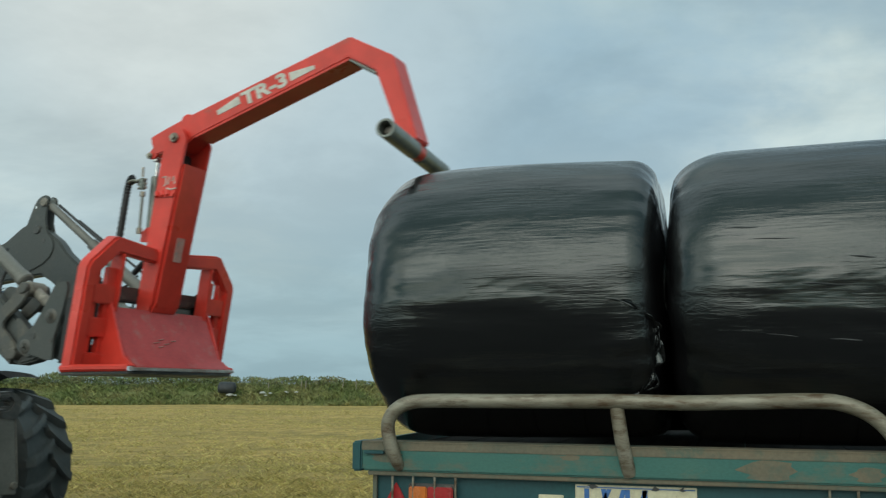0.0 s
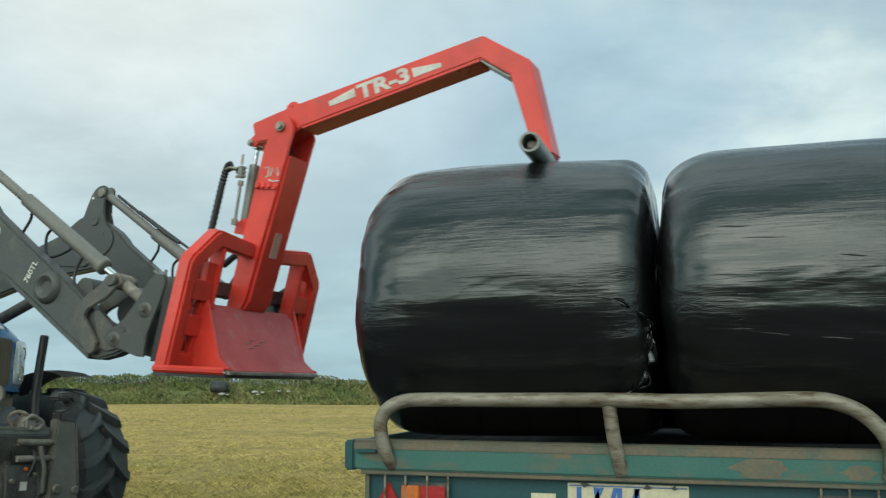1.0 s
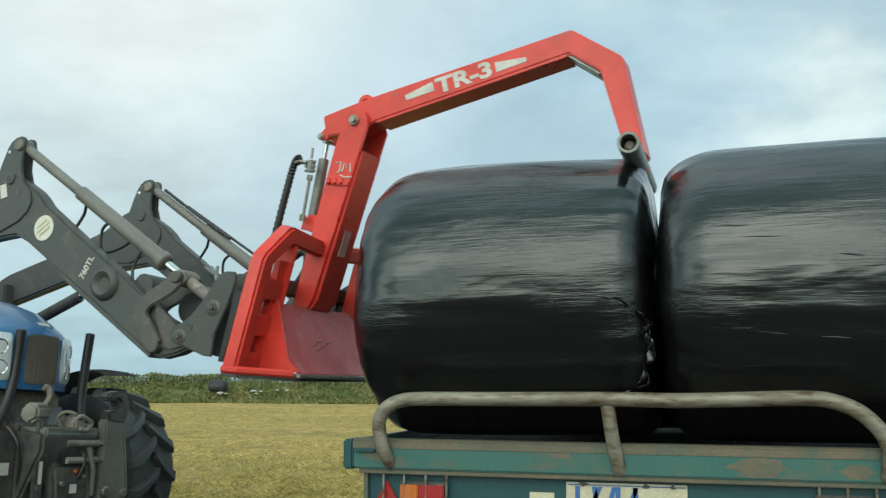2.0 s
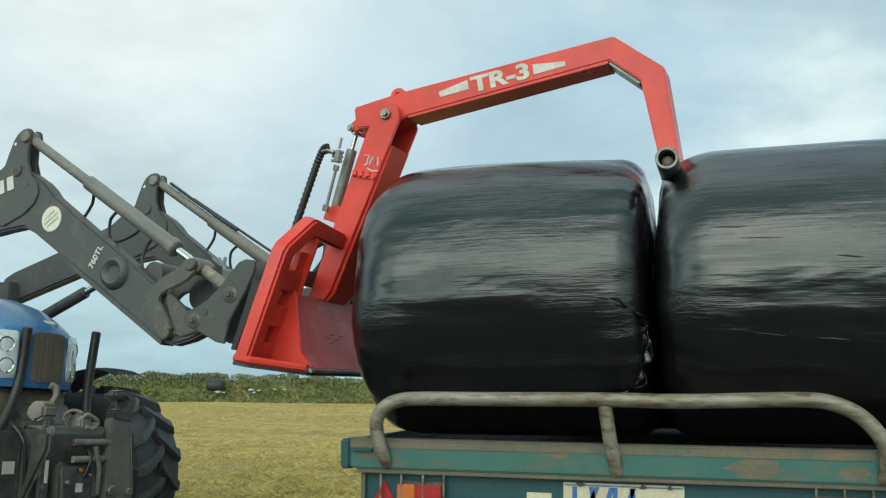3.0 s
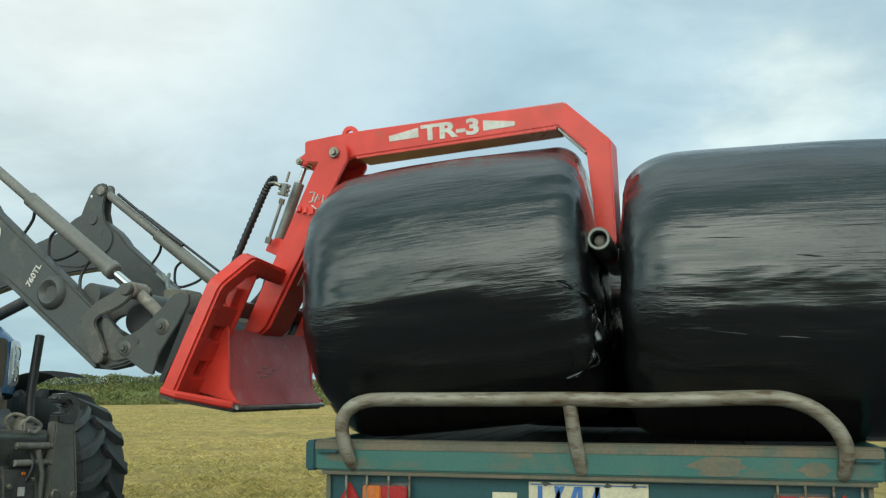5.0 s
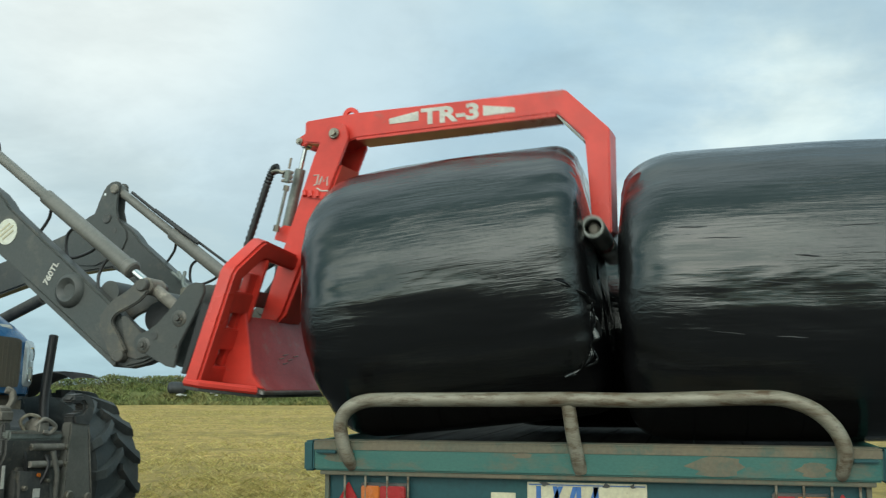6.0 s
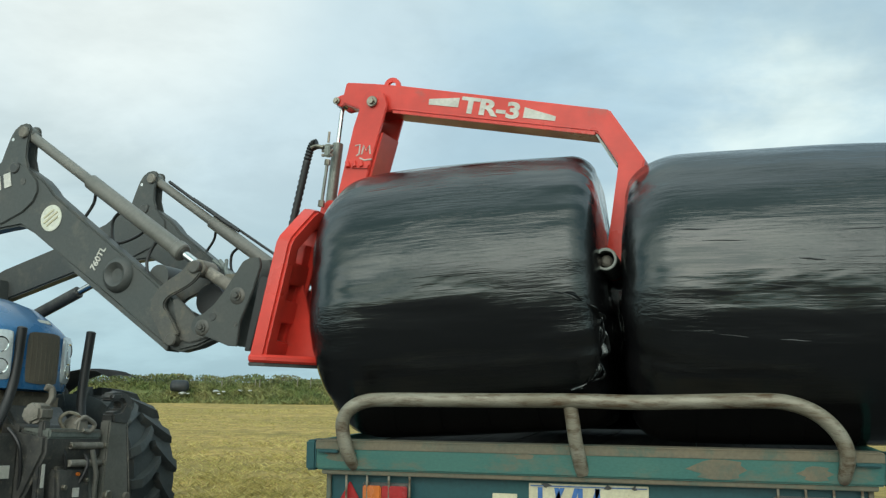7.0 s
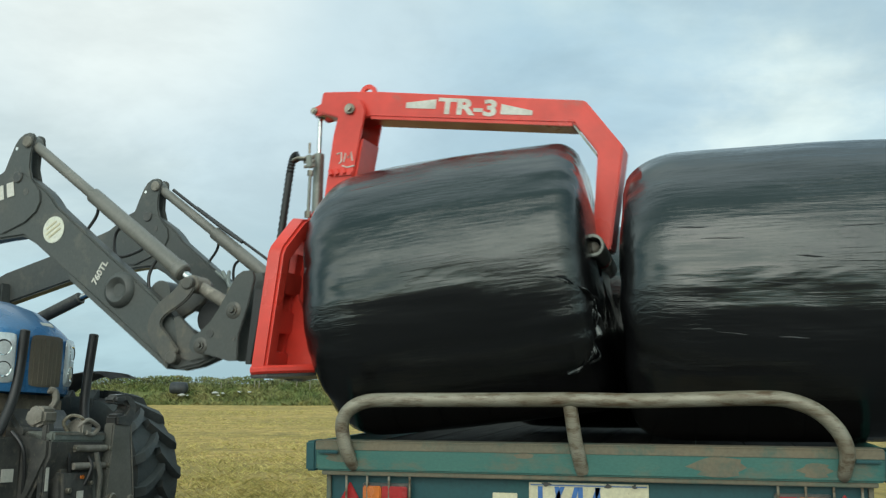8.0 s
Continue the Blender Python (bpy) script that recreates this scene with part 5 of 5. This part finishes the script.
def make_grab():
    gr = thing("bale_grab", "red hydraulic bale grab with a hooked top arm", "bale grab", m=grab_pose(*GRIP[0][1:4], GRIP[0][5]))
    # mast: two cheeks, front and back plates
    cheek = [(-0.055, 0.035), (-0.03, 0.062), (0.03, 0.065), (0.062, 0.045), (0.085, -0.02), (-0.160, -1.0), (-0.192, -1.05), (-0.285, -1.05), (-0.105, -0.13)]
    mast = part("mast", prism(cheek, -0.130, -0.108, 0.004), RED, gr, "red box section mast")
    part("mast_cheek", prism(cheek, 0.108, 0.130, 0.004), RED, mast)
    part("front_plate", prism([(0.046, -0.165), (0.062, -0.165), (-0.140, -1.0), (-0.178, -1.05), (-0.195, -1.05), (-0.162, -1.0)], -0.1085, 0.1085, 0.002), RED, mast, "red front plate, scuffed grey low down")
    part("back_plate", prism([(-0.112, -0.14), (-0.098, -0.14), (-0.262, -1.05), (-0.28, -1.05)], -0.1085, 0.1085, 0.002), RED, mast)
    part("wear_patch", prism([(-0.042, -0.60), (-0.0377, -0.60), (-0.0705, -0.745), (-0.076, -0.745)], -0.045, 0.025), SCUFF, mast, "bare scuffed patch")
    # made-up black filler: paints the shade in the mast's open top
    part("mast_shade_block", block(-0.090, -0.055, -0.107, 0.107, -0.25, -0.06, 0.008), HOSE, mast, "black block added for the shade inside the hollow mast")
    part("side_web", prism([(-0.105, -0.36), (-0.10, -0.335), (0.0, -0.345), (-0.005, -0.365)], -0.142, -0.130, 0.002), RED, mast)
    for i in range(3):
        part("hose_clip", sweep([(-0.13 + 0.04 * i, -0.135, -0.325), (-0.118 + 0.04 * i, -0.145, -0.355)], 0.012, 8), RED, mast)
    for pts in ([(-0.088, -0.238), (-0.06, -0.232), (-0.062, -0.282), (-0.078, -0.292)], [(-0.048, -0.286), (-0.036, -0.238), (-0.022, -0.268), (-0.004, -0.238), (0.002, -0.286)], [(-0.058, -0.305), (-0.03, -0.318), (0.012, -0.314)]):
        part("maker_mark", sweep([(x, -0.1315, z) for x, z in pts], 0.0045, 6), WHITE, mast, "pale worn maker's mark")
    bolt(0.0, -0.132, 0.0, 0.030, mast, "pivot_bolt")
    # back frame: in a plane that reclines with the mast; y across, w up the plane
    d = Vector((0.189, 0, 0.982))
    nrm = Vector((0.982, 0, -0.189))
    plane = Matrix(((0, d.x, nrm.x, -0.330), (1, 0, 0, 0), (0, d.z, nrm.z, -1.401), (0, 0, 0, 1)))
    leg = [(-0.687, 0.0), (-0.687, 0.582), (-0.668, 0.622), (-0.510, 0.770), (-0.480, 0.783), (-0.11, 0.748), (-0.11, 0.662), (-0.455, 0.686), (-0.600, 0.550), (-0.600, 0.0)]
    for s in (-1, 1):
        own = prism([(s * y, w) for y, w in leg], 0.0, 0.085, 0.014, axis="z")
        bmesh.ops.transform(own, matrix=plane, verts=own.verts)
        bmesh.ops.recalc_face_normals(own, faces=own.faces)
        side = part("back_frame", own, RED, gr, "bent red square tube frame")
        for w0, w1 in ((0.0, 0.11), (0.20, 0.31), (0.39, 0.50)):
            own = block(min(s * 0.604, s * 0.425), max(s * 0.604, s * 0.425), w0, w1, 0.012, 0.075, 0.006)
            bmesh.ops.transform(own, matrix=plane, verts=own.verts)
            part("rib", own, RED, side)
        own = block(min(s * 0.424, s * 0.404), max(s * 0.424, s * 0.404), 0.0, 0.69, 0.0, 0.09, 0.004)
        bmesh.ops.transform(own, matrix=plane, verts=own.verts)
        part("inner_post", own, RED, side)
        for y0, y1 in ((0.552, 0.605), (0.420, 0.490)):
            own = block(min(s * y0, s * y1), max(s * y0, s * y1), 0.0, 0.60, 0.020, 0.060, 0.003)
            bmesh.ops.transform(own, matrix=plane, verts=own.verts)
            part("stiffener", own, RED, side)
        part("gusset", prism([(-0.235, -0.95), (-0.185, -1.0), (-0.085, -1.325), (-0.010, -1.385), (-0.30, -1.385)], s * 0.45 - 0.011, s * 0.45 + 0.011, 0.004), RED, side)
    # pusher plate and lip
    part("pusher_plate", prism([(-0.205, -1.04), (-0.187, -1.04), (-0.088, -1.315), (-0.004, -1.392), (-0.006, -1.408), (-0.02, -1.405), (-0.105, -1.328)], -0.438, 0.438, 0.003), RED_WORN, gr, "scraped dull red pusher plate")
    part("lip_edge", prism([(-0.022, -1.387), (0.006, -1.397), (0.006, -1.413), (-0.024, -1.408)], -0.48, 0.48, 0.003), WORN_STEEL, gr, "lip edge worn to bare steel")
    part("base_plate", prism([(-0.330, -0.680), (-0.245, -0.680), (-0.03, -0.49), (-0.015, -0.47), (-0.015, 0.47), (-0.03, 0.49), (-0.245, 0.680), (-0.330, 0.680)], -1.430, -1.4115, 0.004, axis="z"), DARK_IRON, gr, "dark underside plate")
    for s in (-1, 1):
        part("base_edge", sweep([(-0.322, s * 0.674, -1.393), (-0.240, s * 0.676, -1.393), (-0.03, s * 0.485, -1.395)], 0.021, 8, phase=0.4), RED, gr)
    for i, (y, z) in enumerate(((-0.16, -1.24), (-0.11, -1.22), (-0.07, -1.245), (0.0, -1.225), (-0.13, -1.265))):
        u = -0.088 - (z + 1.315) * 0.36
        part("scratch", sweep([(u + 0.0025, y, z), (u + 0.0005, y + 0.05, z + 0.006)], 0.003, 6), SCUFF, gr)
    # tool carrier behind
    plate = [(-0.682, -1.235), (-0.668, -1.205), (-0.614, -1.180), (-0.564, -1.140), (-0.515, -1.080), (-0.460, -0.997), (-0.415, -0.925), (-0.375, -0.905), (-0.325, -0.905), (-0.313, -0.945), (-0.347, -1.065), (-0.408, -1.218), (-0.418, -1.340), (-0.468, -1.338), (-0.60, -1.295), (-0.665, -1.285), (-0.684, -1.262)]
    for s in (-1, 1):
        y = s * ARM_Y
        for off in ((-0.088, -0.068), (0.022, 0.042)):
            part("carrier_plate", prism(plate, y + off[0], y + off[1], 0.004), GREY_PAINT, gr, "grey tool carrier plate")
        for px, pz, pr in ((-0.432, -1.094, 0.034), (-0.619, -1.253, 0.032)):
            part("pin_washer", lathe([(pr * 0.45, -0.012), (pr * 0.7, -0.012), (pr * 0.72, -0.005), (pr, -0.005), (pr * 1.25, 0.0), (pr * 1.3, 0.006)], 20, m=pose(px, y - 0.089, pz)), CRANK_GREY, gr, "brown dusty pin washer")
            part("pin_head", rod((px, y - 0.112, pz), (px, y - 0.08, pz), pr * 0.42, 6, chamfer=0.003), CRANK_GREY, gr)
        part("carrier_pin", rod((CARRIER_PIN[0], y - 0.086, CARRIER_PIN[1]), (CARRIER_PIN[0], y + 0.115, CARRIER_PIN[1]), 0.030, 18, chamfer=0.006), MUD_GREY, gr)
        part("carrier_hole", rod((-0.563, y - 0.0915, -1.198), (-0.563, y - 0.0875, -1.198), 0.020, 12), DARK_IRON, gr)
        part("carrier_hole", rod((-0.433, y - 0.0915, -1.231), (-0.433, y - 0.0875, -1.231), 0.012, 12), DARK_IRON, gr)
    part("carrier_beam", block(-0.43, -0.32, -0.52, 0.52, -1.335, -1.25, 0.008), DARK_IRON, gr)
    part("carrier_beam", block(-0.36, -0.27, -0.52, 0.52, -0.985, -0.90, 0.008), DARK_IRON, gr)
    for s in (-1, 1):
        part("hook_plate", prism([(-0.33, -0.90), (-0.235, -0.84), (-0.215, -0.90), (-0.30, -1.34), (-0.36, -1.34)], s * 0.50 - 0.012, s * 0.50 + 0.012, 0.003), HOSE, gr)
    part("hook_web", prism([(-0.31, -1.0), (-0.255, -1.0), (-0.34, -1.36), (-0.37, -1.36)], -0.655, -0.50, 0.003), HOSE, gr)
    # ram behind the mast
    ram = rod((0, 0, 0), (0, 0, 0.37), 0.030, 20, chamfer=0.005)
    rod((0, -0.03, 0), (0, 0.03, 0), 0.030, 16, ram, chamfer=0.004)
    ram_ob = part("ram_cylinder", ram, PIPE_GREY, gr, "grey hydraulic ram")
    stem = rod((0, 0, -0.40), (0, 0, 0), 0.013, 14)
    rod((0, -0.03, 0), (0, 0.03, 0), 0.026, 14, stem, chamfer=0.004)
    stem_ob = part("ram_rod", stem, CHROME, gr)
    for y in (-0.045, 0.045):
        part("ram_lug", prism([(-0.32, -0.60), (-0.20, -0.62), (-0.19, -0.52), (-0.27, -0.515), (-0.31, -0.545)], y - 0.008, y + 0.008, 0.003), RED, gr)
    valve = part("valve_block", block(-0.280, -0.245, -0.120, -0.082, -0.285, -0.215, 0.006), PIPE_GREY, gr, "grey valve block with fittings")
    for z in (-0.225, -0.25, -0.275):
        part("valve_port", rod((-0.300, -0.10, z), (-0.235, -0.10, z), 0.009, 8, chamfer=0.002), MUD_GREY, valve)
    part("valve_stem", rod((-0.265, -0.10, -0.205), (-0.262, -0.10, -0.145), 0.007, 8), BRASS, valve)
    part("valve_pipe", rod((-0.262, -0.10, -0.30), (-0.285, -0.10, -0.545), 0.009, 10), PIPE_GREY, valve)
    part("pipe_fitting", rod((-0.285, -0.10, -0.525), (-0.287, -0.10, -0.56), 0.018, 6), BRASS, valve)
    part("pipe_fitting", rod((-0.263, -0.10, -0.30), (-0.265, -0.10, -0.33), 0.016, 6), BRASS, valve)
    for y in (-0.085, -0.115):
        part("hose_fitting", sweep(smooth_path([(-0.285, y, -0.235), (-0.33, y, -0.225), (-0.36, y, -0.235)], 4), 0.010, 8), BRASS, valve)
    hose = smooth_path([(-0.335, -0.10, -0.205), (-0.362, -0.10, -0.215), (-0.385, -0.10, -0.29), (-0.41, -0.10, -0.42), (-0.44, -0.10, -0.58), (-0.47, -0.10, -0.75), (-0.50, -0.08, -0.9)], 10)
    part("ribbed_hose", sweep(hose, [0.019 if i % 2 else 0.0235 for i in range(len(hose))], 10), HOSE, gr, "black spiral-wrapped hose")
    part("feed_hose", sweep(smooth_path([(-0.42, 0.02, -0.78), (-0.31, 0.0, -0.72), (-0.29, -0.01, -0.82), (-0.36, 0.0, -0.93)], 10), 0.020, 10), HOSE, gr)
    # hooked top arm, built about its pivot
    arm_line = [(-0.200, 0.055), (-0.180, 0.139), (-0.02, 0.117), (0.147, 0.090), (1.262, -0.134), (1.433, -0.397), (1.326, -0.905), (1.232, -0.912), (1.303, -0.412), (1.200, -0.245), (0.10, -0.044), (-0.02, -0.055), (-0.12, -0.01), (-0.20, 0.02)]
    arm = part("top_arm", prism(arm_line, -0.085, 0.085, 0.007), RED, gr, "red hooked box arm")
    part("lower_flange", prism([(0.10, -0.058), (0.10, -0.044), (1.192, -0.245), (1.187, -0.259)], -0.088, 0.088, 0.002), RED, arm)
    # glare on the elbow's underside, put in as a pale grey strip
    part("glare_strip", prism([(1.198, -0.249), (1.190, -0.256), (1.290, -0.420), (1.300, -0.416)], -0.074, 0.074, 0.001), PIPE_GREY, arm, "pale strip painted for the glare on the inner corner")
    part("eye_lug", pipe_mesh((0.06, -0.012, 0.118), (0.06, 0.012, 0.118), 0.048, 0.024, 24), RED, arm)
    for y in (-0.075, 0.06):
        part("ram_ear", prism([(-0.255, 0.030), (-0.225, 0.008), (-0.15, 0.02), (-0.15, 0.09), (-0.245, 0.062)], y, y + 0.02, 0.004), RED, arm)
    bolt(-0.238, -0.078, 0.040, 0.020, arm, "ram_bolt")
    axis = -11.3
    base = Matrix.Translation((0.147, -0.0862, 0.090)) @ Matrix.Rotation(radians(-axis), 4, "Y")
    own = text_mesh("TR-3", 0.080, bold=0.0045)
    for v in own.verts:
        v.co.x *= 1.40
    bmesh.ops.transform(own, matrix=base @ Matrix.Translation((0.362, 0, -0.103)), verts=own.verts)
    part("model_letters", own, WHITE, arm, "raised pale model letters")
    for pts in ([(0.175, -0.055), (0.345, -0.030), (0.345, -0.082), (0.178, -0.085)], [(0.705, -0.040), (0.875, -0.068), (0.875, -0.092), (0.705, -0.095)]):
        own = prism(pts, -0.002, 0.0005)
        bmesh.ops.transform(own, matrix=base, verts=own.verts)
        part("wedge_decal", own, WHITE, arm)
    skew = pose(1.262, 0, -0.930, 0, 0, 5.3)
    for y0, y1 in ((-0.463, -0.045), (0.045, 0.455)):
        part("cross_pipe", pipe_mesh((0, y0, 0), (0, y1, 0), 0.052, 0.013), PIPE_GREY, arm, "open grey steel pipe").matrix_basis = skew
    part("pipe_core", rod((0, -0.41, 0), (0, 0.41, 0), 0.026, 16, chamfer=0.01), MUD_GREY, arm).matrix_basis = skew
    part("pipe_boss", rod((0, -0.06, 0), (0, 0.06, 0), 0.046, 18), RED, arm).matrix_basis = skew
    return gr, arm, ram_ob, stem_ob


# ------------------------------------------------------------------ build
make_ground()
make_stubble()
make_hedge()
make_hedge_clutter()
gripped = make_bales()
make_trailer()
tractor, tractor_wheels = make_tractor()
loader, loader_links = make_loader()
grab, grab_arm, grab_ram, grab_stem = make_grab()


def between(p, q, lift=0.0):
    """Pose at p whose x axis points to q, in the x-z plane at a given y."""
    a = math.atan2(q[1] - p[1], q[0] - p[0])
    return Matrix.Translation((p[0], lift, p[1])) @ Matrix.Rotation(-a, 4, "Y")


def elbow(p, q, a, b):
    """The joint of two links of lengths a and b from p and q, on the upper side."""
    d = math.dist(p, q)
    d = min(d, a + b - 1e-4)
    x = (a * a - b * b + d * d) / (2 * d)
    h = math.sqrt(max(0.0, a * a - x * x))
    ux, uz = (q[0] - p[0]) / d, (q[1] - p[1]) / d
    return p[0] + ux * x - uz * h, p[1] + uz * x + ux * h


def motions():
    walk(tractor, [(t, tractor_pose(s)) for t, s, a in DRIVE])
    walk(loader, [(t, loader_pose(s, a)) for t, s, a in DRIVE])
    walk(grab, [(t, grab_pose(s, z, p, w)) for t, s, z, p, q, w in GRIP])
    walk(grab_arm, [(t, Matrix.Rotation(radians(q - p), 4, "Y")) for t, s, z, p, q, w in GRIP])
    for wheel, r, at in tractor_wheels:
        walk(wheel, [(t, Matrix.Translation(at) @ Matrix.Rotation((s - DRIVE[0][1]) / r, 4, "Y")) for t, s, a in DRIVE])
    # ram between the mast and the arm's heel
    foot = (-0.282, -0.555)
    rams, stems = [], []
    for t, s, z, p, q, w in GRIP:
        a = radians(q - p)
        x, v = -0.238, 0.040
        head = (x * math.cos(a) + v * math.sin(a), -x * math.sin(a) + v * math.cos(a))
        lean = math.atan2(head[0] - foot[0], head[1] - foot[1])
        turn = Matrix.Rotation(lean, 4, "Y")
        rams.append((t, Matrix.Translation((foot[0], 0, foot[1])) @ turn))
        stems.append((t, Matrix.Translation((head[0], 0, head[1])) @ turn))
    walk(grab_ram, rams)
    walk(grab_stem, stems)
    # tilt linkage of the loader
    rows = []
    for (t, s, a), (_, gs, gz, gp, _q, gw) in zip(DRIVE, GRIP):
        m = loader_pose(s, a).inverted() @ grab_pose(gs, gz, gp, gw)
        c = m @ Vector((CARRIER_PIN[0], 0, CARRIER_PIN[1]))
        rows.append((t, (c.x, c.z), elbow(CRANK_PIN, (c.x, c.z), CRANK_LEN, LINK_LEN)))
    rest = math.atan2(0.34, 0.18)
    for y, crank, link, barrel, piston in loader_links:
        walk(crank, [(t, between(CRANK_PIN, e, y) @ Matrix.Rotation(rest, 4, "Y")) for t, c, e in rows])
        walk(link, [(t, between(e, c, y)) for t, c, e in rows])
        walk(barrel, [(t, between(KNEE_PIN, e, y)) for t, c, e in rows])
        walk(piston, [(t, Matrix.Translation((e[0], 0, e[1])) @ between((0, 0), (e[0] - KNEE_PIN[0], e[1] - KNEE_PIN[1]), y)) for t, c, e in rows])
    walk(gripped, [(t, pose(BALE_A[0] + dx, BALE_A[1], BALE_A[2] + dz, 0, -r - 1.1, 0)) for t, dx, dz, r in LIFT])


motions()
